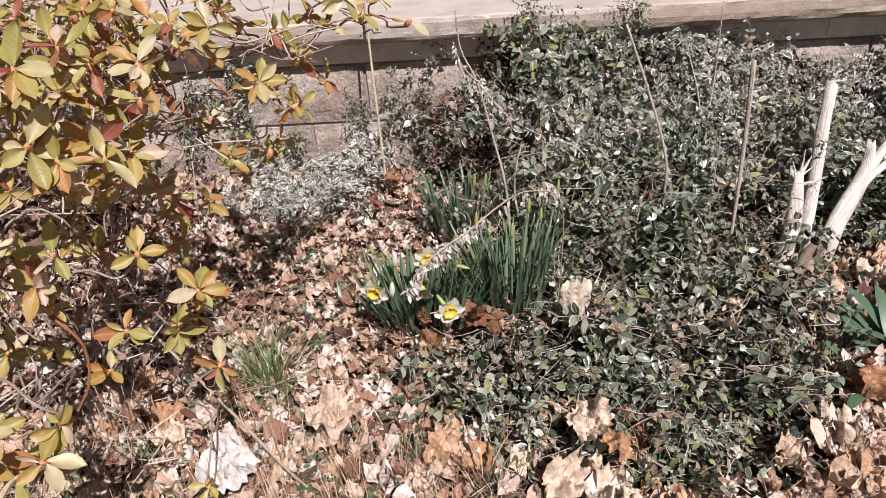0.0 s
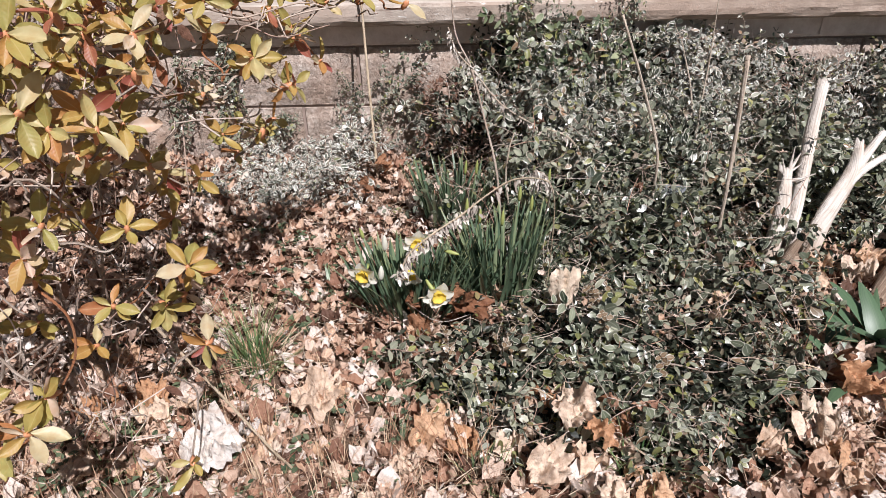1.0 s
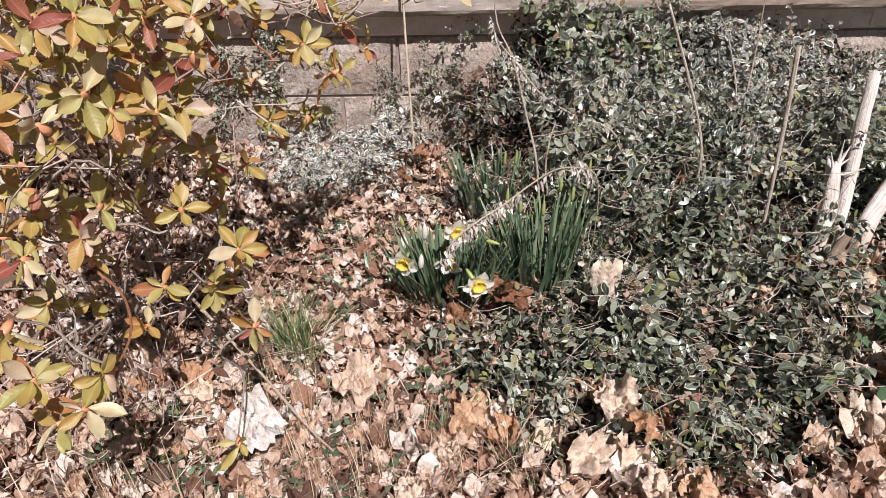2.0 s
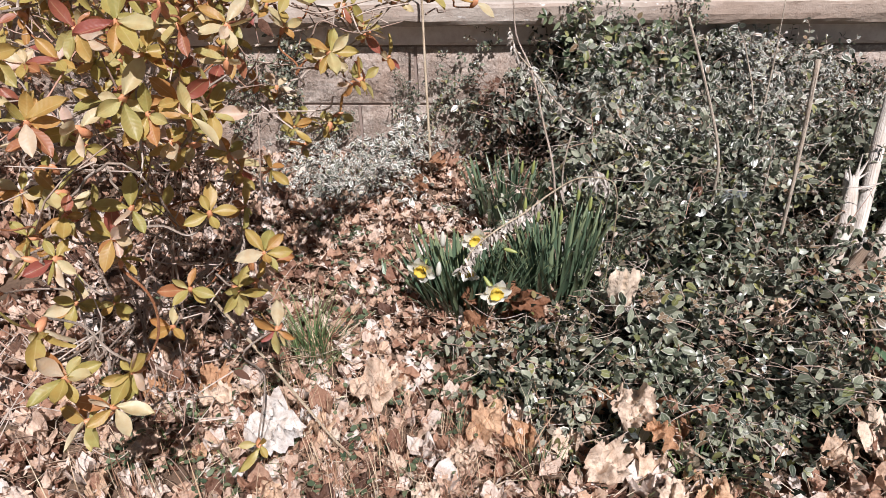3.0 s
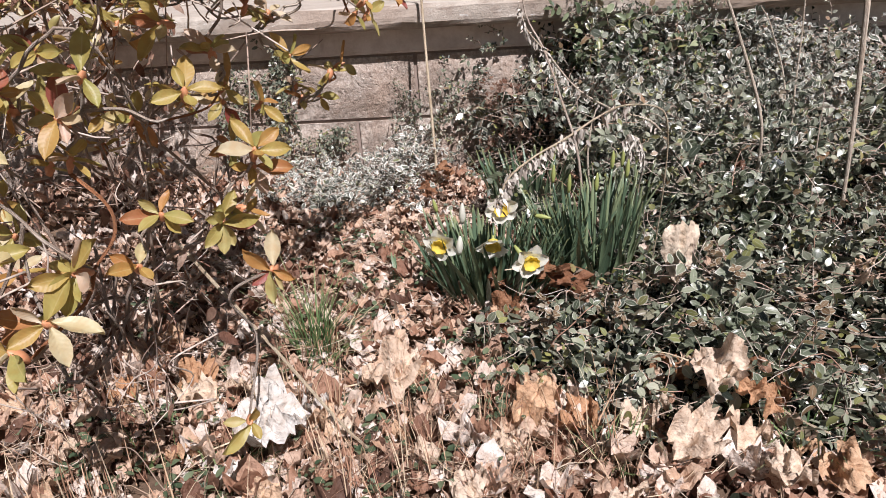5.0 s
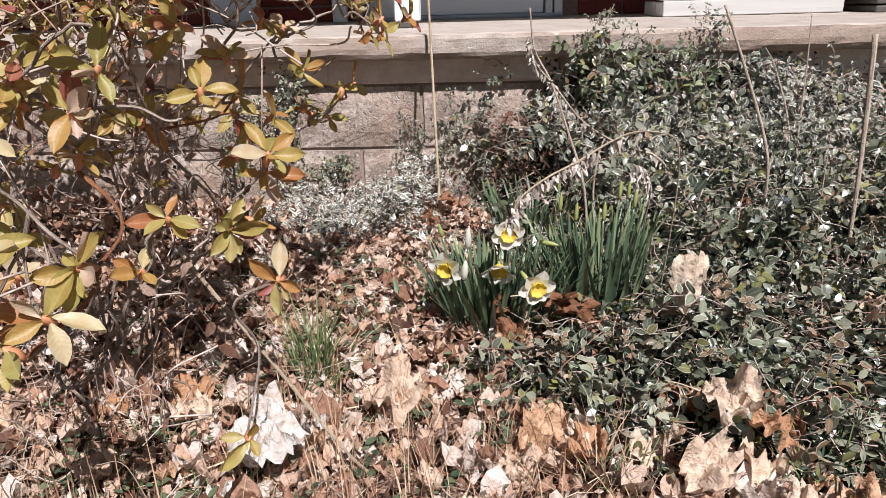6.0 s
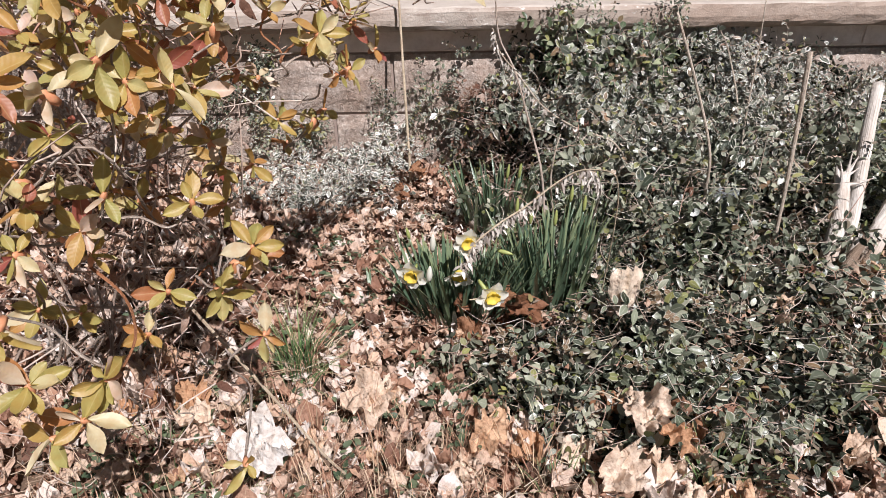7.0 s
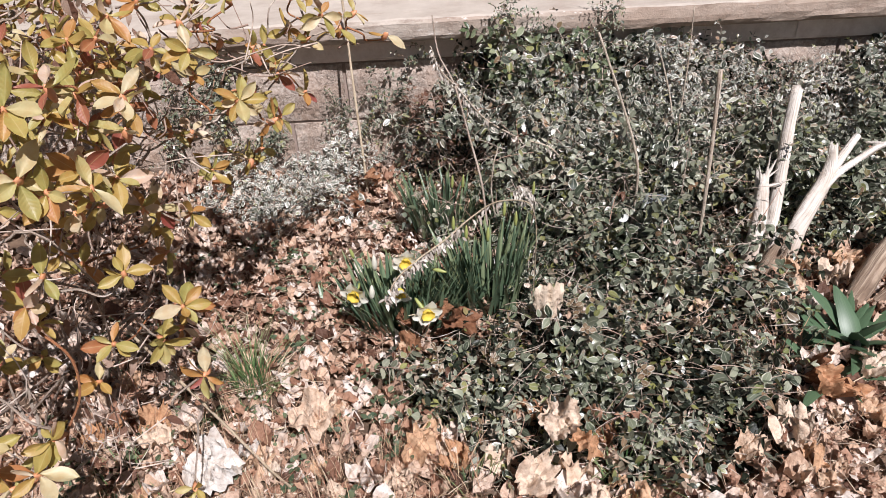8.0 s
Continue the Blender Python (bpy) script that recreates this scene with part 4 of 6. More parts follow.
creeper("wall_creeper", "variegated evergreen creeper climbing the block wall in a thick mat", S, Hd, Nn, M_VINE_WALL, (4, 9), 0.018, (0.016, 0.032), 23, 0.7, 0.85)

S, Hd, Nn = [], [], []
while len(S) < 1500:  # back layer, its dark colour plays the shade behind the outer shoots
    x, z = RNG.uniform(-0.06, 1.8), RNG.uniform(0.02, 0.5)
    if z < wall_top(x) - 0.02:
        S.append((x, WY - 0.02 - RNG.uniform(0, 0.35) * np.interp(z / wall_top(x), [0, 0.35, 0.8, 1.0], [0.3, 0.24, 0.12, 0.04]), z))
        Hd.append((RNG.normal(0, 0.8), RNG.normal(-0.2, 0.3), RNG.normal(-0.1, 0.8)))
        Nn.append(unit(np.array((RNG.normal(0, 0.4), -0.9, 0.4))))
creeper("inner_creeper", "creeper leaves close to the block wall with shade put into their colour", S, Hd, Nn, M_VINE_SHADE, (4, 8), 0.017, (0.016, 0.028), 33, 0.5, 0.8)

S, Hd, Nn = [], [], []
while len(S) < 760:
    x, z = RNG.uniform(0.22, 1.5), RNG.uniform(0.12, 0.45)
    if z > wall_top(x) + 0.02 or RNG.random() > np.interp(x, [0.22, 0.7, 1.5], [0.35, 1, 1]) or noise.noise((x * 7, z * 7, 12.0)) < -0.05:
        continue
    S.append((x, WY - 0.05 - RNG.uniform(0.3, 1.05) * 0.24 * (1 - 0.8 * z / wall_top(x)), z))
    Hd.append((RNG.normal(0, 0.8), RNG.normal(-0.5, 0.6), RNG.normal(0.2, 0.8)))
    Nn.append(unit(np.array((RNG.normal(0.1, 0.45), -0.8 + RNG.normal(0, 0.3), 0.65 + RNG.normal(0, 0.4)))))
creeper("grey_creeper", "greyish pale creeper sprays on top of the wall mat", S, Hd, Nn, M_VINE_GREY, (3, 6), 0.016, (0.015, 0.028), 29, 0.4, 0.8)

S, Hd, Nn = [], [], []
while len(S) < 70:
    x, z = RNG.uniform(0.17, 0.52), RNG.uniform(0.3, 0.46)
    S.append((x, WY - 0.04 - RNG.uniform(0.02, 0.12) - 0.3 * max(0, 0.4 - z), z))
    Hd.append((RNG.normal(0, 0.7), RNG.normal(-0.3, 0.4), RNG.normal(-0.2, 0.8)))
    Nn.append(unit(np.array((RNG.normal(0.1, 0.35), -0.8, 0.6 + RNG.normal(0, 0.3)))))
creeper("broad_creeper", "broad plain green creeper leaves near the porch edge", S, Hd, Nn, M_VINE_BROAD, (3, 6), 0.022, (0.026, 0.038), 35, 0.5, 0.6)

S, Hd, Nn = [], [], []
for _ in range(320):
    x = RNG.uniform(-0.14, 0.3) if RNG.random() < 0.35 else RNG.uniform(0.3, 1.3)
    z = RNG.uniform(0.02, 0.3)
    S.append((x, WY - 0.04 - RNG.uniform(0, 0.2) * (1 - z / 0.5), z))
    Hd.append((RNG.normal(0, 0.8), RNG.normal(-0.5, 0.6), RNG.normal(-0.1, 0.8)))
    Nn.append(unit(np.array((RNG.normal(0, 0.4), -0.8, 0.5))))
M_BROWN = mat_dead("withered_brown_leaf", [(0.0, (0.2, 0.1, 0.07)), (0.5, (0.36, 0.22, 0.16)), (1.0, (0.52, 0.4, 0.33))], "island")
creeper("withered_creeper", "withered brown leaves hanging in the wall creeper", S, Hd, Nn, M_BROWN, (2, 4), 0.014, (0.012, 0.024), 27, 0.5, 0.8)

# thin sprays that climb the bare blocks
S, Hd, Nn = [], [], []
for x0, z0, x1, z1, n in ((-0.36, 0.1, -0.34, 0.27, 26), (-0.3, 0.05, -0.22, 0.34, 28), (-0.2, 0.05, -0.1, 0.45, 40), (-0.28, 0.14, -0.02, 0.2, 46), (-0.1, 0.05, 0.04, 0.3, 40), (-0.78, 0.02, -0.74, 0.42, 110), (-0.98, 0.05, -0.86, 0.35, 70), (-0.72, 0.1, -0.56, 0.12, 60), (0.18, 0.4, 0.23, 0.57, 44), (0.27, 0.42, 0.31, 0.54, 18), (0.5, 0.4, 0.53, 0.58, 34)):
    for _ in range(n):
        t = RNG.random()
        S.append((x0 + (x1 - x0) * t + RNG.normal(0, 0.022), WY - 0.015 - abs(RNG.normal(0, 0.02)) - (0.085 if z0 > 0.38 and t > 0.3 else 0), max(0.02, z0 + (z1 - z0) * t + RNG.normal(0, 0.015))))
        Hd.append((RNG.normal(0, 0.6), RNG.normal(-0.2, 0.4), RNG.normal(0.3, 0.7)))
        Nn.append(unit(np.array((RNG.normal(0, 0.4), -0.9, 0.5))))
creeper("wall_spray", "thin creeper sprays clinging to the bare concrete blocks", S, Hd, Nn, M_VINE, (2, 5), 0.012, (0.011, 0.018), 24)

# bare dry runners over the creeper
items = []
for k in range(980):
    if k < 480:
        x, y = RND.uniform(-0.15, 0.85), RND.uniform(0.9, 1.9)
        if in_vine(x, y) < 0.4:
            continue
        p = np.array((x, y, vine_height(x, y) * RND.uniform(0.6, 1.3) + 0.01))
    else:
        x, z = RND.uniform(-0.1, 1.3), RND.uniform(0.06, 0.45)
        if z > wall_top(x):
            continue
        p = np.array((x, WY - 0.03 - 0.22 * (1 - z / wall_top(x)) - RND.uniform(0, 0.06), z))
    d = np.array((RND.gauss(0, 1), RND.gauss(0, 0.8) if k < 480 else RND.gauss(-0.1, 0.3), RND.gauss(0.1, 0.3 if k < 480 else 0.9)))
    d = unit(d) * (RND.uniform(0.025, 0.075) if k < 700 else RND.uniform(0.05, 0.11))
    e = RNG.normal(0, 0.014, 3)
    pts = [p - d, p + e + (0, -0.006, 0.01), p + d + RNG.normal(0, 0.012, 3)]
    pts = np.array(pts)
    pts[:, 2] = np.maximum(pts[:, 2], 0.01)
    pts[:, 1] = np.minimum(pts[:, 1], WY - 0.012)
    items.append(tube_data(smooth_line(pts, 9), [0.0012, 0.0009, 0.0006], 3))
sv, sf = join_data(items)
tagged(part("dry_runners", mesh("dry_runners", sv, sf, M_STEM)), "bare tan runners tangled over the creeper", "dry runners", kind="stuff")

# single sprigs that stand out of the mat, leaf by leaf
LEAF1 = mesh("creeper_leaf", VL * (0.021, 0.016, 0.016), VL_F, M_VINE, VL_UV)


def sprig(seed):
    g = random.Random(seed)
    th = thing("creeper_sprig", (0, 0, 0), "upright creeper sprig with paired green leaves edged in cream", "creeper sprig", "creeper sprigs")
    pts = smooth_line([(0, 0, -0.02), (0.004, g.uniform(-0.01, 0.01), 0.025), (0.014, g.uniform(-0.02, 0.0), 0.06), (0.03, -0.03, 0.085)], 9)
    sv, sf = tube_data(pts, [0.0014, 0.0007], 4)
    part("stem", mesh("sprig_stem", sv, sf, M_STEM), th)
    for k in range(2, 9):
        for s in (-1, 1):
            d = Vector(pts[min(k + 1, 8)] - pts[k - 1]).normalized()
            al = (Vector((math.sin(k * 1.57), math.cos(k * 1.57), 0.3)) * s + d * 0.4).normalized()
            nn = (d - al * d.dot(al)).normalized()
            yy = nn.cross(al)
            m = Matrix((al, yy, nn)).transposed().to_4x4()
            m.translation = Vector(pts[k])
            part("leaf", LEAF1, th, m=m @ Matrix.Scale(g.uniform(0.75, 1.1) * (1 - 0.3 * (k / 8) ** 2), 4))
    return th


PROTO = [sprig(s) for s in range(2)]
spots = []
while len(spots) < 20:
    x, y = RND.uniform(-0.1, 0.75), RND.uniform(0.92, 1.55)
    if in_vine(x, y) > 0.6:
        spots.append((x, y))
for k, (x, y) in enumerate(spots):
    m = pose(x, y, vine_height(x, y) * 0.7 + 0.012, RND.gauss(0, 14), RND.gauss(0, 14), RND.uniform(0, 360))
    if k < 2:
        PROTO[k].matrix_basis = m
    else:
        copy_thing(PROTO[k % 2], m)


# ---- daffodils ----
def blade_mesh(length, width, lean, twist, bend, mat=None, name="blade"):
    n = 7
    v, f, uv = [], [], []
    for i in range(n + 1):
        t = i / n
        out = lean * t + bend * t * t
        zz = length * t * (1 - 0.25 * abs(bend) * t / max(length, 0.01) * 0.4)
        w = width * 0.5 * min(1, 1.25 * (1 - t) ** 0.35 if t > 0.6 else 1) * (0.75 + 0.25 * min(1, t * 4))
        if i == n:
            w = width * 0.06
        ang = twist * t
        for s, dep in ((-1, 0.0), (0, -0.18), (1, 0.0)):
            v.append((out + dep * width * math.cos(ang) - s * w * math.sin(ang) * 0.3, s * w * math.cos(ang), zz))
            uv.append((s * 0.5 + 0.5, t))
    for i in range(n):
        for k in range(2):
            f.append((i * 3 + k, i * 3 + k + 1, i * 3 + k + 4, i * 3 + k + 3))
    return mesh(name, v, f, mat or M_BLADE, uv)


def petal_mesh(l, w):
    v, f, uv = [], [], []
    for i in range(6):
        t = i / 5
        ww = w * math.sin(math.pi * (0.1 + 0.86 * t) ** 1.1) ** 0.6 * 0.5 + 0.0006
        for k, s in enumerate((-1, -0.5, 0, 0.5, 1)):
            v.append((l * t, s * ww, 0.2 * l * t * t * (1 - 1.3 * t) + 0.16 * w * abs(s) - 0.08 * w))
            uv.append((s * 0.5 + 0.5, t))
    for i in range(5):
        for k in range(4):
            f.append((i * 5 + k, i * 5 + k + 1, i * 5 + k + 6, i * 5 + k + 5))
    return mesh("petal", v, f, M_PETAL, uv)


def corona_mesh(r, depth):
    v, f = [], []
    seg = 24
    for j, (rr, zz) in enumerate(((0.35, 0.0), (0.62, 0.1), (0.74, 0.5), (0.84, 0.85), (1.0, 1.0), (0.93, 0.97), (0.72, 0.74), (0.5, 0.58), (0.02, 0.5))):
        for k in range(seg):
            th = 2 * math.pi * k / seg
            fr = 1 + (0.07 * math.sin(9 * th) if 3 <= j <= 5 else 0)
            v.append((r * rr * fr * math.cos(th), r * rr * fr * math.sin(th), depth * zz + (0.0012 * math.sin(7 * th) if 3 <= j <= 5 else 0)))
    for j in range(8):
        for k in range(seg):
            k2 = (k + 1) % seg
            f.append((j * seg + k, j * seg + k2, (j + 1) * seg + k2, (j + 1) * seg + k))
    return mesh("corona", v, f, M_CORONA)


PET = petal_mesh(0.032, 0.027)
COR = corona_mesh(0.0142, 0.015)


def flower(parent, head, face, roll, scale=1.0, closed=0.0):
    """One daffodil flower on its stem, facing along face."""
    base = Vector(parent.location)
    h = Vector(head) - base
    foot = Vector((h.x * 0.55, h.y * 0.55 + 0.02, 0.0))
    fdir = Vector(face).normalized()
    neck = h - fdir * 0.03
    pts = smooth_line([foot, foot.lerp(neck, 0.5) + Vector((0, 0, 0.015)), neck + Vector((0, 0, 0.006)), h - fdir * 0.006], 12)
    sv, sf = tube_data(pts, [0.0034, 0.0028, 0.0024], 6)
    part("flower_stem", mesh("flower_stem", sv, sf, M_BLADE), parent)
    q = fdir.to_track_quat("Z", "Y").to_matrix().to_4x4()
    m = Matrix.Translation(h) @ q @ pose(0, 0, 0, 0, 0, roll) @ Matrix.Scale(scale, 4)
    tv, tf = tube_data(np.array([(0, 0, -0.028), (0, 0, -0.018), (0, 0, -0.006), (0, 0, 0.001)]), [0.003, 0.0042, 0.003, 0.0055], 8)
    fl = part("flower", mesh("flower_tube", tv, tf, M_SHEATH), parent, "white daffodil flower with a yellow cup", m=m)
    part("corona", COR, fl, "frilled yellow cup")
    for k in range(6):
        part("petal", PET, fl, m=pose(0, 0, 0.0012 * (k % 2), 0, 0, 60 * k) @ pose(0, 0, 0, 0, -12 - 62 * closed + (5 if k % 2 else -6), 0))
    return fl


def bud(parent, head, size, face, mat, label):
    base = Vector(parent.location)
    h = Vector(head) - base
    fdir = Vector(face).normalized()
    foot = Vector((h.x * 0.6, h.y * 0.6, 0.0))
    pts = smooth_line([foot, foot.lerp(h, 0.55) + Vector((0, 0, 0.01)), h], 9)
    sv, sf = tube_data(pts, [0.0032, 0.0024], 6)
    part("flower_stem", mesh("flower_stem", sv, sf, M_BLADE), parent)
    ps = np.array([h + fdir * size * t for t in (0, 0.15, 0.4, 0.7, 0.92, 1.0)])
    bv, bf = tube_data(ps, np.array([0.003, 0.0046, 0.0058, 0.0046, 0.0024, 0.0008]) * (1.25 if mat is M_PETAL else 0.85), 9, 0.08)
    part("bud", mesh("bud", bv, bf, mat), parent, label)


def clump(at, label, blades, length, spread, seed, tilt=(0, 0)):
    g = random.Random(seed)
    th = thing("daffodil_clump", (*at, 0.0), label, "daffodil", "daffodil clumps")
    for _ in range(blades):
        ang, r = g.uniform(0, 360), math.sqrt(g.random())
        l = g.uniform(0.72, 1.08) * length
        b = blade_mesh(l, g.uniform(0.0085, 0.0125), 0.012 + 0.055 * r * g.uniform(0.3, 1.4), g.uniform(-0.7, 0.7), g.uniform(0.0, 0.06) * r)
        part("blade", b, th, m=pose(spread[0] * r * math.cos(radians(ang)), spread[1] * r * math.sin(radians(ang)), -0.01, tilt[0], tilt[1], ang + g.uniform(-50, 50)))
    return th


cl = clump((-0.115, 1.375), "flowering daffodil clump with white and yellow blooms", 140, 0.178, (0.1, 0.06), 5)
flower(cl, (-0.045, 1.243, 0.148), (0.24, -0.92, -0.16), 10, 1.08, 0.06)
flower(cl, (-0.207, 1.305, 0.16), (-0.22, -0.92, -0.15), 34, 1.08, 0.06)
flower(cl, (-0.09, 1.35, 0.212), (0.02, -0.94, -0.12), 20, 1.05, 0.06)
flower(cl, (-0.108, 1.32, 0.155), (-0.05, -0.75, -0.5), 0, 1.15, 0.4)
bud(cl, (-0.168, 1.385, 0.168), 0.045, (0.05, -0.15, 1), M_PETAL, "pale cream unopened bud")
bud(cl, (-0.175, 1.33, 0.125), 0.04, (0.1, -0.1, 1), M_PETAL, "pale cream unopened bud")
bud(cl, (-0.07, 1.27, 0.165), 0.045, (0.5, -0.5, -0.55), M_SHEATH, "green spent flower sheath")
bud(cl, (-0.03, 1.33, 0.2), 0.034, (0.9, -0.3, -0.1), M_SHEATH, "yellow green nodding bud")
bud(cl, (-0.22, 1.42, 0.18), 0.03, (-0.2, -0.1, 1), M_SHEATH, "small yellow green bud")
cl = clump((0.1, 1.43), "dense daffodil clump of tall green blades in bud", 112, 0.215, (0.085, 0.07), 6)
for x, y, z in ((0.05, 1.45, 0.2), (0.1, 1.42, 0.21), (0.145, 1.5, 0.23), (0.17, 1.47, 0.22), (0.02, 1.47, 0.215)):
    bud(cl, (x, y, z), 0.04, (0.05, -0.05, 1), M_SHEATH, "yellow green upright bud")
clump((0.0, 1.42), "slender daffodil blades between two fuller clumps", 42, 0.17, (0.06, 0.05), 16)
cl = clump((-0.01, 1.79), "daffodil clump of green blades behind the flowers", 88, 0.2, (0.08, 0.05), 8)
for x, y, z in ((0.02, 1.79, 0.16), (0.05, 1.77, 0.17)):
    bud(cl, (x, y, z), 0.045, (0.1, -0.1, 1), M_SHEATH, "yellow green upright bud")
cl = clump((0.215, 1.68), "small daffodil clump with yellow green buds", 34, 0.18, (0.05, 0.04), 9)
for x, y, z in ((0.2, 1.67, 0.18), (0.24, 1.7, 0.175)):
    bud(cl, (x, y, z), 0.045, (0.05, -0.1, 1), M_SHEATH, "yellow green upright bud")
clump((0.14, 1.83), "few daffodil blades in the shade of the creeper", 12, 0.17, (0.04, 0.03), 12)
clump((-0.31, 1.4), "few low daffodil blades among dead leaves", 7, 0.08, (0.04, 0.03), 14)


# ---- tulip-like plants ----
def tulip(at, n, length, width, seed, lab):
    g = random.Random(seed)
    th = thing("tulip_plant", (*at, 0.0), lab, "tulip", "tulip plants")
    for k in range(n):
        part("leaf", blade_mesh(g.uniform(0.6, 1.0) * length, width * g.uniform(0.8, 1.2), g.uniform(0.02, 0.08), g.uniform(-1.2, 1.2), g.uniform(0.03, 0.12), M_TULIP, "tulip_leaf"), th,
             m=pose(g.gauss(0, 0.012), g.gauss(0, 0.012), -0.008, 0, 0, 360 * k / n + g.uniform(-25, 25)))


tulip((0.91, 1.235), 18, 0.125, 0.042, 1, "clump of broad blue green tulip leaves")
tulip((0.8, 1.15), 7, 0.085, 0.028, 2, "young tulip leaves beside a large dead leaf")

# ---- dead stump, canes and dry stems ----
stump = thing("dead_stump", (0.86, 1.54, 0.0), "bleached dead shrub stump with broken stems", "stump")
OFF = np.array((0.86, 1.54, 0.0))
for nm, pts, rad, jag, mt in (
        ("stem", [(0.775, 1.52, -0.02), (0.8, 1.56, 0.07), (0.822, 1.6, 0.14), (0.832, 1.655, 0.225)], [0.026, 0.022, 0.019, 0.0165], 0.02, M_BLEACHED),
        ("stem", [(0.825, 1.545, -0.02), (0.845, 1.58, 0.07), (0.885, 1.66, 0.155), (0.926, 1.76, 0.3), (0.958, 1.825, 0.39)], [0.02, 0.015, 0.0165, 0.0165, 0.0155], 0.01, M_BLEACHED),
        ("stem", [(0.885, 1.555, -0.02), (0.92, 1.59, 0.09), (0.965, 1.635, 0.14), (1.03, 1.7, 0.2), (1.045, 1.735, 0.262)], [0.026, 0.021, 0.021, 0.017, 0.01], 0.012, M_BLEACHED),
        ("fork", [(1.0, 1.67, 0.165), (1.06, 1.72, 0.225), (1.115, 1.76, 0.275)], [0.015, 0.012, 0.01], 0.006, M_SPLINTER),
        ("fork", [(0.955, 1.63, 0.12), (1.04, 1.69, 0.19), (1.13, 1.735, 0.225), (1.2, 1.765, 0.245), (1.34, 1.8, 0.25)], [0.014, 0.011, 0.009, 0.008, 0.005], 0.0, M_SPLINTER),
        ("fork", [(1.17, 1.755, 0.237), (1.19, 1.76, 0.25), (1.15, 1.77, 0.252)], [0.006, 0.004, 0.003], 0.0, M_SPLINTER),
        ("broken_stub", [(0.785, 1.475, -0.015), (0.815, 1.5, 0.06), (0.852, 1.525, 0.112)], [0.015, 0.013, 0.008], 0.014, M_ROTTEN),
        ("broken_stub", [(0.8, 1.5, -0.015), (0.825, 1.52, 0.07), (0.838, 1.53, 0.115)], [0.014, 0.011, 0.006], 0.012, M_BLEACHED),
        ("splinter", [(0.826, 1.645, 0.21), (0.85, 1.66, 0.235), (0.87, 1.675, 0.262)], [0.007, 0.005, 0.001], 0.0, M_SPLINTER),
        ("splinter", [(0.832, 1.64, 0.2), (0.866, 1.64, 0.206), (0.905, 1.645, 0.217)], [0.006, 0.004, 0.001], 0.0, M_SPLINTER),
        ("splinter", [(0.835, 1.65, 0.215), (0.855, 1.655, 0.228), (0.872, 1.66, 0.24)], [0.005, 0.003, 0.001], 0.0, M_SPLINTER),
        ("splinter", [(0.822, 1.63, 0.19), (0.838, 1.65, 0.235), (0.846, 1.665, 0.285)], [0.006, 0.004, 0.0008], 0.0, M_SPLINTER),
        ("splinter", [(0.815, 1.62, 0.18), (0.818, 1.63, 0.225), (0.812, 1.645, 0.262)], [0.006, 0.004, 0.0008], 0.0, M_SPLINTER),
        ("splinter", [(0.8, 1.505, 0.02), (0.83, 1.52, 0.06), (0.848, 1.53, 0.125)], [0.007, 0.005, 0.001], 0.0, M_ROTTEN),
        ("splinter", [(0.85, 1.52, 0.0), (0.872, 1.535, 0.05), (0.9, 1.55, 0.1)], [0.006, 0.005, 0.001], 0.0, M_ROTTEN),
        ("root_flare", [(0.74, 1.5, -0.02), (0.79, 1.5, 0.01), (0.85, 1.53, 0.015), (0.9, 1.54, -0.01)], [0.012, 0.03, 0.032, 0.012], 0.0, M_ROTTEN)):
    sv, sf = tube_data(smooth_line(np.array(pts) - OFF, 16), rad, 14, 0.16, len(pts) * 7 + int(rad[0] * 1e4), jag)
    part(nm, mesh(nm, sv, sf, mt, tube_uv(sv, 14)), stump)
log = thing("broken_log", (0.96, 1.37, 0.0), "decayed brown broken branch leaning on dead leaves", "log")
sv, sf = tube_data(smooth_line(np.array([(0.955, 1.355, 0.0), (1.01, 1.4, 0.05), (1.08, 1.46, 0.1), (1.2, 1.54, 0.17)]) - (0.96, 1.37, 0), 16), [0.022, 0.026, 0.024, 0.02], 14, 0.18, 5, 0.01)
part("wood", mesh("log_wood", sv, sf, M_ROTTEN, tube_uv(sv, 14)), log)
sv, sf = tube_data(smooth_line(np.array([(0.99, 1.345, 0.0), (1.06, 1.385, 0.03), (1.18, 1.44, 0.06)]) - (0.96, 1.37, 0), 10), [0.012, 0.014, 0.012], 10, 0.18, 6, 0.01)
part("wood", mesh("log_wood", sv, sf, M_ROTTEN, tube_uv(sv, 10)), log)


def cane(name, pts, radii, mat, label, cat="stick", rough=0.05, segs=7, n=22):
    th = thing(name, (pts[0][0], pts[0][1], 0), label, cat)
    loc = np.array(pts) - np.array((pts[0][0], pts[0][1], 0))
    sv, sf = tube_data(smooth_line(loc, n), radii, segs, rough, len(pts) + int(abs(pts[0][0]) * 1000))
    part("cane", mesh(name + "_cane", sv, sf, mat, tube_uv(sv, segs)), th)
    return th


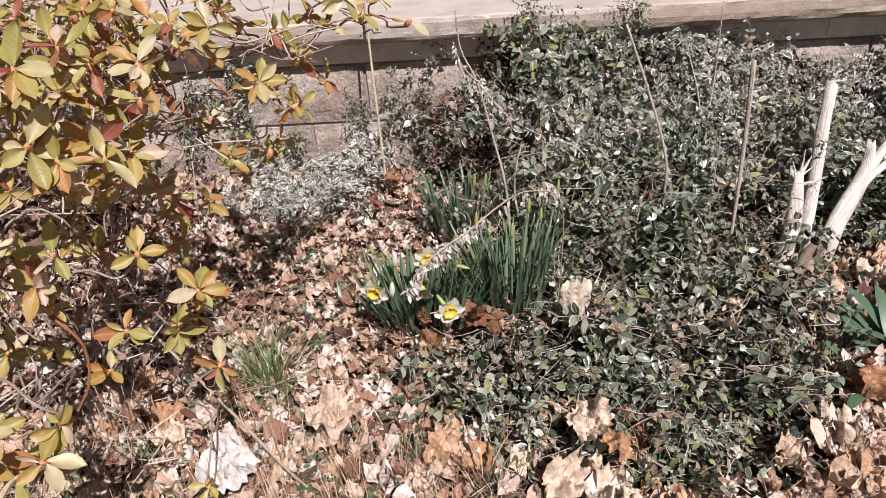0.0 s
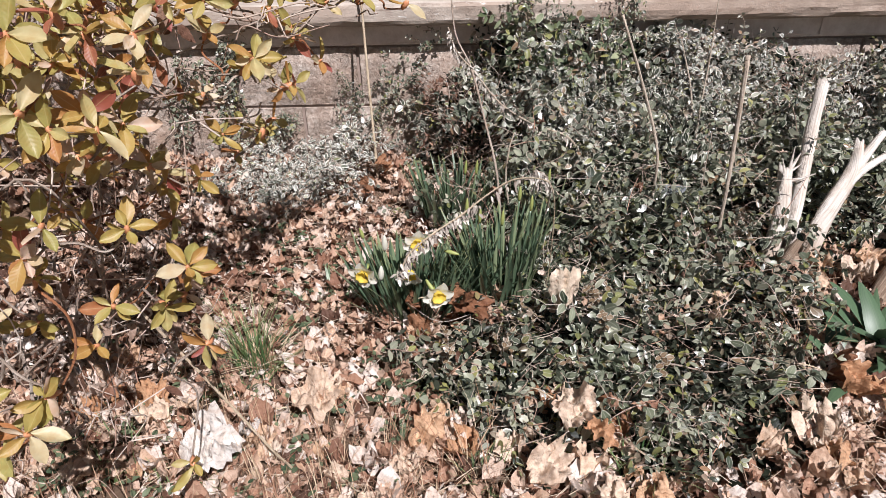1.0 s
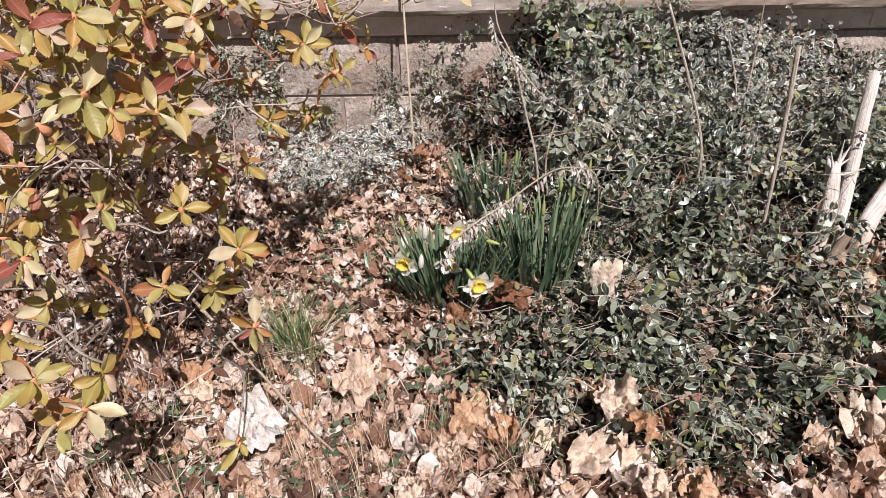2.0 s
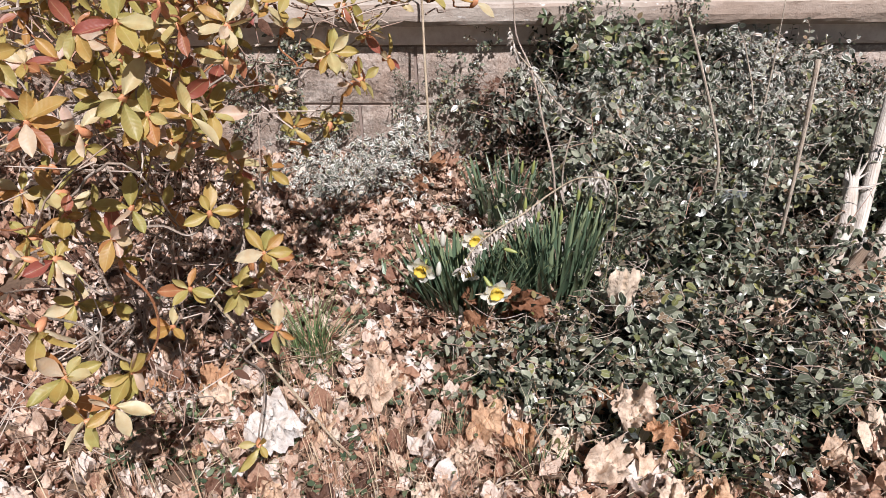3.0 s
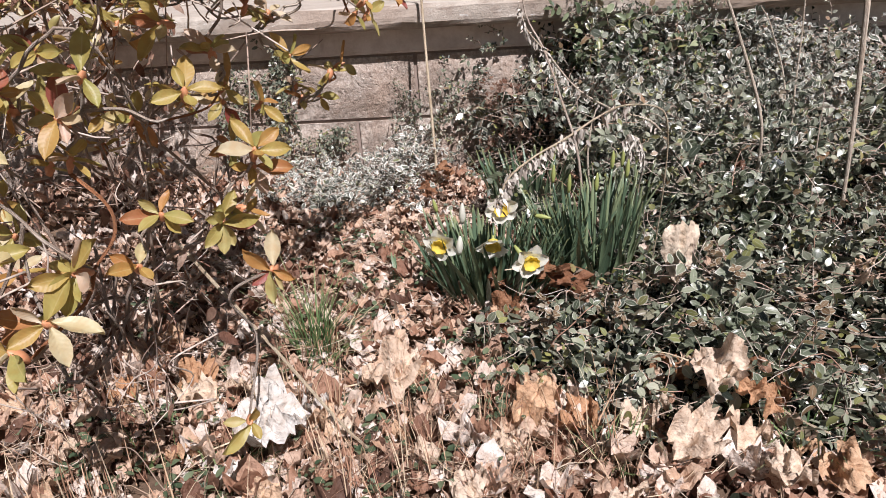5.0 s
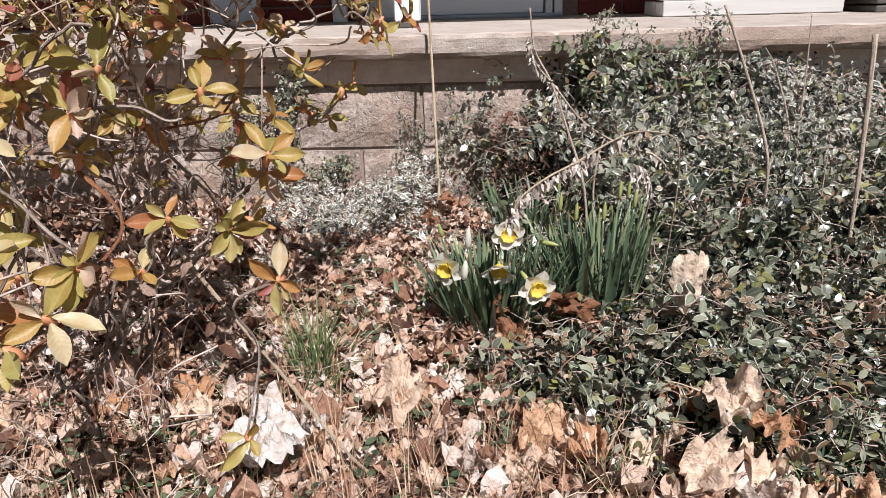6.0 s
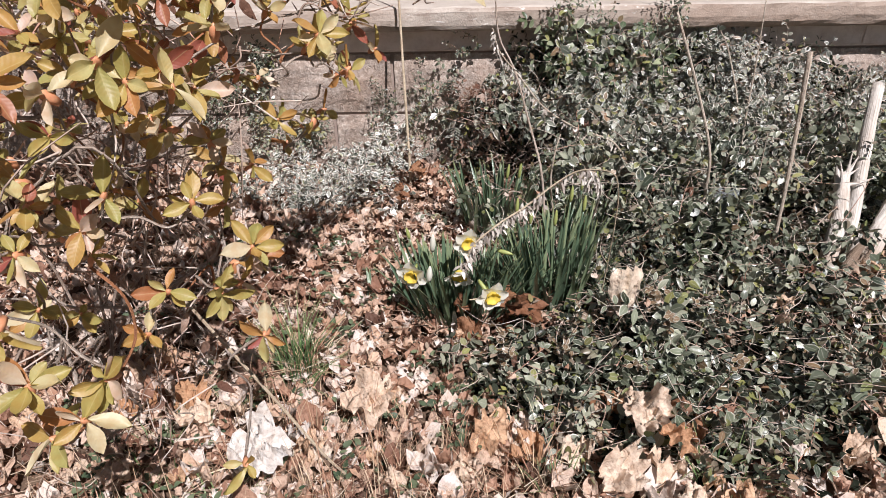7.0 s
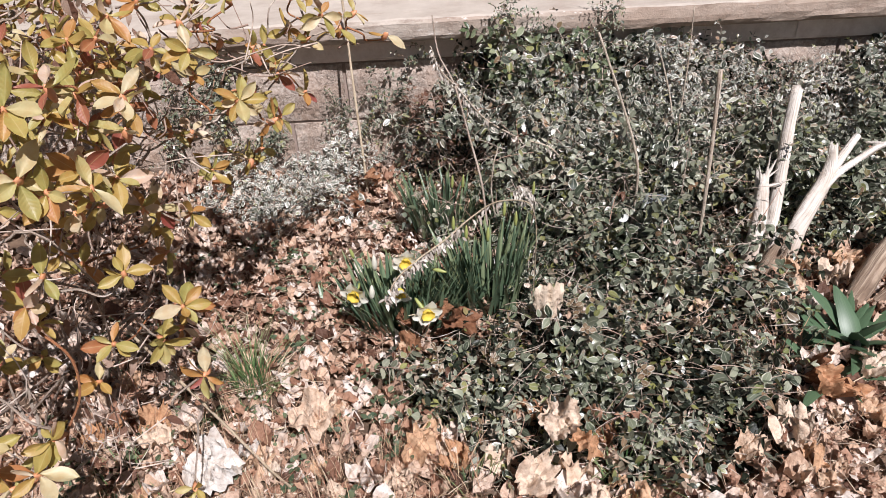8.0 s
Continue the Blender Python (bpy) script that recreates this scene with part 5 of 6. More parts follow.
cane("plant_stake", [(-0.265, 2.1, 0.0), (-0.268, 2.115, 0.12), (-0.276, 2.15, 0.34), (-0.286, 2.205, 0.6), (-0.298, 2.21, 0.95)], [0.0042, 0.0045, 0.004, 0.003], M_CANE, "thin tan cane standing against the porch edge", "cane")
cane("plant_stake", [(0.648, 1.535, 0.0), (0.648, 1.54, 0.09), (0.65, 1.56, 0.3), (0.647, 1.586, 0.54)], [0.0052, 0.0046, 0.0046, 0.005], M_DRYSTEM, "upright grey brown stick in the creeper", "stick", 0.28)
cane("dry_shoot", [(0.508, 1.68, 0.0), (0.512, 1.67, 0.2), (0.5, 1.675, 0.3), (0.45, 1.7, 0.45), (0.392, 1.722, 0.6)], [0.003, 0.0036, 0.0036, 0.003], M_DRYSTEM, "thin dry shoot leaning up out of the creeper", "dry shoot")
cane("dry_shoot", [(0.12, 1.68, 0.0), (0.104, 1.71, 0.2), (0.075, 1.8, 0.31), (0.041, 1.91, 0.42), (0.0, 1.95, 0.5), (-0.012, 1.97, 0.6)], [0.0034, 0.003, 0.0028, 0.002], M_TWIG, "thin dry shoot rising behind the daffodils", "dry shoot")
cane("dry_shoot", [(0.16, 1.72, 0.0), (0.13, 1.72, 0.16), (0.135, 1.73, 0.25), (0.15, 1.75, 0.3)], [0.003, 0.0024, 0.0016], M_DRYSTEM, "thin dry shoot rising behind the daffodils", "dry shoot")
cane("dry_shoot", [(0.72, 1.95, 0.0), (0.71, 1.98, 0.2), (0.735, 2.05, 0.4), (0.74, 2.08, 0.56)], [0.003, 0.0026, 0.002, 0.0014], M_DRYSTEM, "thin dry shoot rising out of the creeper", "dry shoot")
cane("dry_shoot", [(0.66, 1.98, 0.0), (0.69, 1.99, 0.24), (0.655, 2.05, 0.42), (0.63, 2.08, 0.48)], [0.0028, 0.0024, 0.0012], M_DRYSTEM, "thin dry shoot rising out of the creeper", "dry shoot")
cane("dry_shoot", [(0.63, 1.62, 0.0), (0.62, 1.63, 0.15), (0.63, 1.66, 0.33)], [0.002, 0.0018, 0.001], M_TWIG, "thin dry shoot rising out of the creeper", "dry shoot")
cane("fallen_twig", [(-0.58, 1.03, 0.3), (-0.535, 1.01, 0.25), (-0.43, 0.957, 0.145), (-0.339, 0.908, 0.054), (-0.3, 0.888, 0.026)], [0.0028, 0.0027, 0.0024, 0.002], M_CANE, "long pale dry twig leaning from the shrub onto dead leaves", "twig")
cane("fallen_twig", [(0.26, 0.97, 0.05), (0.32, 0.92, 0.03), (0.39, 0.87, 0.02)], [0.0022, 0.0018], M_CANE, "thin pale fallen twig on the creeper", "twig")
cane("fallen_twig", [(0.05, 1.01, 0.04), (0.13, 1.0, 0.06), (0.2, 1.03, 0.07)], [0.0016, 0.0012], M_DRYSTEM, "thin pale fallen twig on the creeper", "twig")
cane("fallen_twig", [(0.32, 1.085, 0.05), (0.4, 1.1, 0.075), (0.5, 1.09, 0.06), (0.58, 1.11, 0.06)], [0.002, 0.0018, 0.0012], M_BARK, "reddish twig lying across the creeper", "twig")


def fringe(th, line, n, size, seed, mat):
    """Small dry shrivelled leaves hanging from a stem."""
    g = np.random.default_rng(seed)
    k = g.integers(0, len(line), n)
    base = line[k] + g.normal(0, 0.003, (n, 3))
    al = unit(np.column_stack([g.normal(0, 0.5, n), g.normal(0, 0.5, n), -1 + g.normal(0, 0.5, n)]))
    ln = g.uniform(0.5, 1.2, n) * size
    base[:, 2] -= np.abs(g.normal(0, size * 0.55, n))
    v, f, uv = leaves_data(base, al, rand_unit(n), ln, ln * 0.4)
    part("dry_foliage", mesh("dry_foliage", v, f, mat, uv), th, "shrivelled grey dry leaves")


a = Mat("grey_dry_leaf", 0.7, 0.3)
a.colour(a.ramp(a.island(), [(0.0, (0.24, 0.2, 0.17)), (0.45, (0.46, 0.41, 0.36)), (1.0, (0.7, 0.65, 0.58))]))
M_DRYLEAF = a.m
ARCH = [(0.19, 1.34, 0.0), (0.196, 1.31, 0.15), (0.194, 1.27, 0.31), (0.184, 1.245, 0.385), (0.165, 1.237, 0.415), (0.107, 1.223, 0.424), (0.055, 1.18, 0.415), (0.005, 1.13, 0.4), (-0.045, 1.09, 0.386), (-0.085, 1.058, 0.365), (-0.1, 1.045, 0.335)]
th = cane("arching_dry_stem", ARCH, [0.0011, 0.0014, 0.0018, 0.0013], M_CANE, "arching pale dead stem fringed with shrivelled leaves", "dead stem", 0.04, 7, 60)
line = smooth_line(np.array(ARCH) - (ARCH[0][0], ARCH[0][1], 0), 60)
fringe(th, line[38:], 240, 0.014, 5, M_DRYLEAF)
fringe(th, line[24:40], 16, 0.018, 6, M_DRYLEAF)
DRY = [(0.36, 1.82, 0.0), (0.37, 1.84, 0.12), (0.32, 1.87, 0.225), (0.22, 1.89, 0.262), (0.125, 1.9, 0.32), (0.05, 1.91, 0.41), (0.0, 1.915, 0.47), (-0.02, 1.92, 0.53)]
th = cane("climbing_dry_stem", DRY, [0.003, 0.003, 0.0024, 0.0016], M_DRYSTEM, "dry climbing stem with withered leaves near the wall", "dead stem", 0.04, 6, 50)
fringe(th, smooth_line(np.array(DRY) - (DRY[0][0], DRY[0][1], 0), 50)[14:], 240, 0.014, 7, M_DRYLEAF)
WITHER = [(0.22, 1.7, 0.0), (0.235, 1.62, 0.18), (0.21, 1.55, 0.27), (0.18, 1.53, 0.29), (0.2, 1.56, 0.24)]
th = cane("withered_stem", WITHER, [0.0028, 0.0024, 0.0016], M_DRYSTEM, "withered pale stem hung with dry leaves over the daffodils", "dead stem", 0.04, 6, 40)
fringe(th, smooth_line(np.array(WITHER) - (WITHER[0][0], WITHER[0][1], 0), 40)[12:], 220, 0.014, 8, M_DRYLEAF)

film = thing("plastic_film", (0.55, 1.645, 0.17), "crumpled clear plastic wrapper caught in the creeper", "litter")
v, f = leaf_form("plain", 18, 4, 91, 0.6, 0.7)
part("sheet", mesh("film_sheet", v * (0.085, 0.075, 0.06), f, M_FILM, smooth=False), film, m=pose(0, 0, 0, 35, 0, 20))


# ---- grass ----
def grass_data(cx, cy, n, r, height, lean, seed, width=0.0016):
    g = np.random.default_rng(seed)
    v, f, uv = [], [], []
    for _ in range(n):
        a0, rr = g.uniform(0, 6.283), r * math.sqrt(g.random())
        x, y = cx + rr * math.cos(a0), cy + rr * math.sin(a0)
        d = np.array([math.cos(a0 + g.normal(0, 0.8)), math.sin(a0 + g.normal(0, 0.8)), 0])
        h, ln = height * g.uniform(0.4, 1.1), lean * g.uniform(0.2, 1.2)
        side = np.array([-d[1], d[0], 0]) * width
        b = len(v)
        for i in range(5):
            t = i / 4
            p = np.array([x, y, 0.0]) + d * ln * t * t + np.array([0, 0, h * (t - 0.35 * t * t * min(1.5, ln / height))])
            w = side * (1 - 0.85 * t)
            v += [p - w, p + w]
            uv += [(0, t), (1, t)]
        f += [(b + 2 * i, b + 2 * i + 1, b + 2 * i + 3, b + 2 * i + 2) for i in range(4)]
    return v, f, uv


def tuft(cx, cy, n, r, height, lean, seed, mat, label, cat="grass tuft"):
    v, f, uv = grass_data(cx, cy, n, r, height, lean, seed)
    tagged(part("grass_tuft", mesh("grass_tuft", v, f, mat, uv)), label, cat, "grass tufts", "stuff")


tuft(-0.44, 1.17, 110, 0.03, 0.19, 0.1, 1, M_GRASS, "arching tuft of thin green grass among dead leaves")
tuft(-0.41, 1.17, 45, 0.03, 0.12, 0.14, 2, M_STRAW, "arching tuft of straw coloured grass")
tuft(-0.43, 1.13, 30, 0.03, 0.08, 0.12, 12, M_GRASS, "arching tuft of thin green grass among dead leaves")
tuft(0.33, 0.9, 45, 0.05, 0.09, 0.08, 3, M_GRASS, "thin green grass at the edge of the creeper")
tuft(0.02, 0.88, 40, 0.03, 0.1, 0.05, 4, M_STRAW, "thin straw coloured grass at the edge of the creeper")
tuft(0.04, 0.87, 24, 0.03, 0.08, 0.04, 15, M_GRASS, "thin green grass at the edge of the creeper")
tuft(-0.62, 0.93, 60, 0.06, 0.06, 0.05, 5, M_GRASS, "low green grass under the shrub")
tuft(-0.5, 0.86, 50, 0.05, 0.05, 0.05, 6, M_GRASS, "low green grass under the shrub")
tuft(0.74, 1.2, 50, 0.05, 0.1, 0.07, 7, M_STRAW, "dry straw grass beside the tulip leaves")
v, f, uv = [], [], []
for k in range(85):
    x, y = RND.gauss(-0.16, 0.11), RND.gauss(0.9, 0.07)
    a_, b_, c_ = grass_data(x, y, 6, 0.02, RND.uniform(0.06, 0.13), 0.06, 100 + k, 0.0009)
    f += [tuple(i + len(v) for i in t) for t in b_]
    v += a_
    uv += c_
for k in range(95):
    x, y = RND.uniform(-0.8, -0.22), RND.uniform(0.72, 1.08)
    a_, b_, c_ = grass_data(x, y, 4, 0.02, RND.uniform(0.08, 0.2), 0.05, 200 + k, 0.001)
    f += [tuple(i + len(v) for i in t) for t in b_]
    v += a_
    uv += c_
tagged(part("dry_grass", mesh("dry_grass", v, f, M_STRAW, uv)), "fine reddish dry grass stalks over the litter", "dry grass", kind="stuff")

# small green weeds in the litter
b_, al, nn, ln = [], [], [], []
for k in range(150):
    if k < 130:
        x, y = RND.uniform(-0.85, -0.1), RND.uniform(0.78, 1.75)
    else:
        x, y = RND.uniform(-0.16, 0.02), RND.uniform(0.9, 1.2)
    if -0.25 < x < 0.0 and 1.2 < y:
        continue
    for _ in range(RND.randrange(5, 12)):
        th_ = RND.uniform(0, 6.283)
        b_.append((x + RND.gauss(0, 0.014), y + RND.gauss(0, 0.014), 0.016 + RND.uniform(0, 0.018)))
        al.append((math.cos(th_), math.sin(th_), 0.35))
        nn.append((RND.gauss(0, 0.3), RND.gauss(0, 0.3), 1))
        ln.append(RND.uniform(0.008, 0.024))
v, f, uv = leaves_data(np.array(b_), np.array(al), np.array(nn), np.array(ln), np.array(ln) * 0.5)
tagged(part("small_weeds", mesh("small_weeds", v, f, M_WEED, uv)), "small green weeds sprouting between dead leaves", "weeds", kind="stuff")


# ---- bronze shrub ----
def shrub_leaf(l, w, droop, cup):
    v, f, uv = [], [], []
    for i in range(7):
        t = i / 6
        ww = w * 0.5 * (math.sin(math.pi * t ** 1.06) ** 0.62 if 0 < t < 1 else 0) * min(1.0, 0.35 + 1.6 * t) + 0.0004
        for s in (-1, -0.5, 0, 0.5, 1):
            v.append((l * t, s * ww, -droop * l * t * t + cup * w * abs(s) ** 1.4))
            uv.append((abs(s), t))
    for i in range(6):
        for k in range(4):
            f.append((i * 5 + k, i * 5 + k + 1, i * 5 + k + 6, i * 5 + k + 5))
    return v, f, uv


FORMS = [shrub_leaf(0.046, 0.0205, 0.22, 0.22), shrub_leaf(0.042, 0.0195, 0.4, 0.14), shrub_leaf(0.05, 0.021, 0.1, 0.3), shrub_leaf(0.036, 0.0178, 0.16, 0.26), shrub_leaf(0.044, 0.02, -0.16, 0.2)]
LEAVES = [mesh("shrub_leaf", v, f, M_LEAF, uv) for v, f, uv in FORMS]
BASE = np.array((-0.82, 1.2, 0.0))
HUBS = np.array([(-0.64, 0.98, 0.3), (-0.62, 0.95, 0.52), (-0.58, 1.16, 0.5), (-0.46, 1.2, 0.58), (-0.66, 0.82, 0.3), (-0.62, 0.98, 0.7), (-0.5, 1.12, 0.68), (-0.64, 0.76, 0.52), (-0.5, 1.0, 0.32), (-0.9, 1.1, 0.6)])
shrub = thing("evergreen_shrub", tuple(BASE), "evergreen shrub with bronze and olive winter leaf rosettes", "shrub")


def crooked(a_, b_, n, amp, g_):
    """A bent line from a_ to b_ with n kinks."""
    t_ = np.linspace(0, 1, n + 2)[:, None]
    p_ = np.asarray(a_) * (1 - t_) + np.asarray(b_) * t_
    p_[1:-1] += g_.normal(0, amp * np.linalg.norm(np.asarray(b_) - np.asarray(a_)), (n, 3))
    return smooth_line(p_, 6 * (n + 1))


for k, h in enumerate(HUBS):
    sv, sf = tube_data(crooked((0.03 * math.sin(k * 2.4), 0.03 * math.cos(k * 2.4), -0.02), h - BASE, 4, 0.06, RNG), [0.0034, 0.0025, 0.0016], 7, 0.2, k)
    part("branch", mesh("shrub_branch", sv, sf, M_BARK, tube_uv(sv, 7)), shrub)

ROSETTES = [  # place and number of leaves
    ((-0.502, 0.775, 0.812), 6), ((-0.372, 0.863, 0.79), 8), ((-0.434, 0.825, 0.712), 8), ((-0.439, 0.798, 0.669), 6), ((-0.489, 0.705, 0.725), 6), ((-0.319, 1.13, 0.685), 7),
    ((-0.632, 0.969, 0.8), 6), ((-0.499, 1.513, 0.431), 4), ((-0.553, 0.798, 0.533), 7), ((-0.626, 0.774, 0.515), 6), ((-0.547, 0.616, 0.448), 8), ((-0.492, 0.667, 0.42), 8),
    ((-0.547, 0.857, 0.336), 4), ((-0.379, 0.86, 0.473), 7), ((-0.455, 0.91, 0.375), 7), ((-0.513, 0.878, 0.395), 5), ((-0.392, 0.895, 0.312), 6), ((-0.423, 0.799, 0.148), 4),
    ((-0.564, 0.647, 0.346), 6), ((-0.421, 0.874, 0.677), 8), ((-0.457, 0.992, 0.567), 8), ((-0.478, 1.02, 0.776), 6), ((-0.521, 0.67, 0.745), 7), ((-0.566, 0.634, 0.515), 7),
    ((-0.619, 0.804, 0.56), 6), ((-0.536, 1.059, 0.679), 6), ((-0.302, 1.387, 0.656), 4), ((-0.3, 1.25, 0.602), 4), ((-0.33, 1.3, 0.721), 5), ((-0.278, 1.38, 0.73), 5),
    ((-0.181, 1.4, 0.72), 4), ((-0.154, 1.42, 0.745), 4), ((-0.095, 1.42, 0.7), 2), ((-0.402, 1.05, 0.795), 6), ((-0.462, 0.95, 0.839), 6), ((-0.476, 0.88, 0.82), 6),
    ((-0.442, 0.75, 0.824), 6), ((-0.376, 1.38, 0.489), 3), ((-0.474, 1.2, 0.606), 5), ((-0.55, 0.95, 0.61), 6), ((-0.44, 0.95, 0.364), 4), ((-0.645, 0.85, 0.575), 5)]


def axes_for(p, g):
    """Which way a rosette opens: up and out of the shrub."""
    out = unit(np.array(p) - np.array((-0.75, 1.1, 0.35)))
    return unit(out * 0.5 + np.array((0.12, -0.5, 0.6)) + g.normal(0, 0.4, 3))


def frame_for(al, up):
    z = unit(up - al * np.dot(up, al))
    y = np.cross(z, al)
    return np.column_stack([al, y, z])


g = np.random.default_rng(5)
NODES = [h for h in HUBS]
g2 = np.random.default_rng(17)
for p, n in list(ROSETTES):  # a second, smaller rosette on the same shoot
    if p[0] < -0.25 and p[1] > 0.66 and p[2] > 0.4:
        q = np.array(p) + unit(g2.normal(0, 1, 3) * (1, 1, 0.8) + (-0.1, 0.5, -0.5)) * g2.uniform(0.04, 0.065)
        ROSETTES.append((tuple(q), int(g2.integers(4, 7))))
ROSETTES += [((-0.34, 1.3, 0.62), 5), ((-0.31, 1.33, 0.575), 5), ((-0.36, 1.25, 0.66), 6), ((-0.27, 1.4, 0.6), 4), ((-0.42, 1.2, 0.53), 5), ((-0.46, 1.15, 0.47), 5), ((-0.5, 1.1, 0.42), 5), ((-0.44, 1.32, 0.44), 3), ((-0.48, 1.05, 0.34), 4)]
for _ in range(16):  # shoots on the far side
    ROSETTES.append(((g2.uniform(-1.05, -0.68), g2.uniform(0.82, 1.1), g2.uniform(0.22, 0.6)), int(g2.integers(4, 7))))
while len(ROSETTES) < 130:  # shoots that fill the near side
    q = (g2.uniform(-0.86, -0.36), g2.uniform(0.78, 1.3), g2.uniform(0.38, 0.84))
    if (q[0] + 0.1) / (q[1] - 0.1) < -0.36 - 0.3 * max(0, 0.5 - q[2]) and 1.05 - q[2] < 0.62 * math.hypot(q[0], q[1] - 0.07) and min(np.linalg.norm(np.array(q) - r[0]) for r in ROSETTES) > 0.042:
        ROSETTES.append((q, int(g2.integers(4, 7))))
for _ in range(20):  # thin top over the porch edge
    t_ = g2.uniform(0, 1)
    ROSETTES.append(((-0.66 + 0.44 * t_ + g2.normal(0, 0.05), 1.0 + 0.36 * t_ + g2.normal(0, 0.06), 0.765 + g2.normal(0, 0.04)), int(g2.integers(3, 6))))
for _ in range(16):  # and where it thickens again
    ROSETTES.append(((g2.uniform(-0.74, -0.44), g2.uniform(1.05, 1.4), g2.uniform(0.77, 0.87)), int(g2.integers(4, 7))))
for p, n in sorted(ROSETTES, key=lambda r: np.linalg.norm(np.array(r[0]) - (-0.62, 1.0, 0.5))):
    p = np.array(p)
    n += 1 if n > 4 else 0
    ax = axes_for(p, g)
    nodes = np.array(NODES)
    hub = nodes[np.argmin(np.linalg.norm(nodes - p, axis=1) + 0.5 * np.maximum(0, nodes[:, 2] - p[2] + 0.01) + np.where(np.linalg.norm(nodes - p, axis=1) < 0.03, 1, 0))]
    way = crooked(hub, p - ax * 0.012, 2, 0.11, g)
    NODES += [way[9], p - ax * 0.014]
    sv, sf = tube_data(way - BASE, [0.0023, 0.0018, 0.0016], 6, 0.15, n)
    tw = part("twig", mesh("shrub_twig", sv, sf, M_REDTWIG if g.random() < 0.25 else M_TWIG, tube_uv(sv, 6)), shrub)
    bv, bf = tube_data(np.array([p - BASE - ax * 0.012, p - BASE - ax * 0.002, p - BASE + ax * 0.006, p - BASE + ax * 0.011]), [0.003, 0.0052, 0.0042, 0.0008], 7, 0.3, n)
    part("bud", mesh("shrub_bud", bv, bf, M_BUD), tw, "pale reddish winter bud")
    s0 = unit(np.cross(ax, (0.3, 0.2, 0.9)))
    s1 = np.cross(ax, s0)
    for k in range(n):
        th_ = 2.4 * k + g.uniform(-0.3, 0.3)
        lift = 0.1 + 0.7 * (k / n) + g.uniform(-0.5, 0.6)
        al = unit(math.cos(th_) * s0 + math.sin(th_) * s1 + ax * lift - np.array((0, 0, 0.2)))
        m = Matrix(frame_for(al, ax + g.normal(0, 0.35, 3)).tolist()).to_4x4()
        m.translation = Vector(p - BASE + al * 0.003 + ax * 0.001 * k)
        part("leaf", LEAVES[int(g.integers(0, 5))], tw, m=m @ Matrix.Scale(float(g.uniform(0.6, 1.02)), 4))

# leaves deeper in the shrub, and bare twigs
vs, fs, uvs, tw_items, c = [], [], [], [], 0


def inner_spot(k):
    """A place for a rosette deep in the shrub."""
    while True:
        if k < 22:
            p = np.array((g.uniform(-0.8, -0.5), g.uniform(0.72, 1.0), g.uniform(0.7, 0.95)))
            if p[0] + 0.28 * (p[1] - 0.8) < -0.46:
                return p
        else:
            p = np.array((g.uniform(-1.7, -0.5), g.uniform(0.95, 2.15), g.uniform(0.16, 1.0)))
            if (p[0] + 0.142) / (p[1] - 0.123) < -0.42 - 0.1 * max(0, 0.4 - p[2]) and p[1] > 1.25 + 1.0 * max(0, 0.62 - p[2]):
                return p


for k in range(310):
    p = inner_spot(k)
    if k > 70:
        p[2] = g.uniform(0.55, 0.95)
    ax = axes_for(p, g)
    s0 = unit(np.cross(ax, (0.3, 0.2, 0.9)))
    s1 = np.cross(ax, s0)
    nodes = np.array(NODES)
    hub = nodes[np.argmin(np.linalg.norm(nodes - p, axis=1))]
    NODES.append(p - ax * 0.01)
    hub = p + (hub - p) * min(1.0, 0.12 / np.linalg.norm(hub - p))
    tw_items.append(tube_data(crooked(hub - BASE, p - BASE, 2, 0.12, g), [0.0022, 0.0016], 4, 0.0, k))
    for j in range(int(g.integers(4, 8))):
        th_ = 2.4 * j + g.uniform(-0.3, 0.3)
        al = unit(math.cos(th_) * s0 + math.sin(th_) * s1 + ax * g.uniform(0.1, 0.8))
        v, f, uv = FORMS[int(g.integers(0, 4))]
        w = (np.array(v) * g.uniform(0.65, 0.95)) @ frame_for(al, ax).T + p - BASE
        vs.append(w)
        fs += [tuple(i + c for i in t) for t in f]
        uvs += uv
        c += len(w)
tagged(part("inner_foliage", mesh("inner_foliage", np.vstack(vs), fs, M_LEAF_REST, uvs), shrub), kind="stuff")
for k in range(250):
    if k > 60:
        p = inner_spot(99)
        p[2] *= 0.85
        e = p + g.normal(0, 0.09, 3)
        e[2] = max(e[2], 0.02)
        if (e[0] + 0.142) / (e[1] - 0.123) < -0.33 and e[1] < WY - 0.03:
            tw_items.append(tube_data(crooked(p - BASE, e - BASE, 2, 0.14, g), [0.0017, 0.0008], 4, 0.0, k))
        continue
    hub = HUBS[int(g.integers(0, len(HUBS)))]
    p = hub + g.normal(0, 0.05, 3)
    e = p + np.array((g.normal(0.02, 0.1), g.normal(-0.02, 0.11), g.normal(0.0, 0.12)))
    if np.linalg.norm(e - (-0.14, 0.1, 0.7)) < 0.6 or e[0] > -0.36 or e[2] < 0.3:
        continue
    tw_items.append(tube_data(smooth_line([p - BASE, p * 0.5 + e * 0.5 - BASE + g.normal(0, 0.02, 3), e - BASE], 6), [0.0017, 0.0008], 4, 0.0, k))
for k in range(70):
    p = np.array((g.uniform(-1.0, -0.5), g.uniform(0.8, 1.4), g.uniform(0.0, 0.12)))
    e = p + np.array((g.normal(0.0, 0.06), g.normal(-0.02, 0.06), g.uniform(0.02, 0.16)))
    tw_items.append(tube_data(crooked(p - BASE, e - BASE, 2, 0.16, g), [0.0013, 0.0006], 4, 0.0, k))
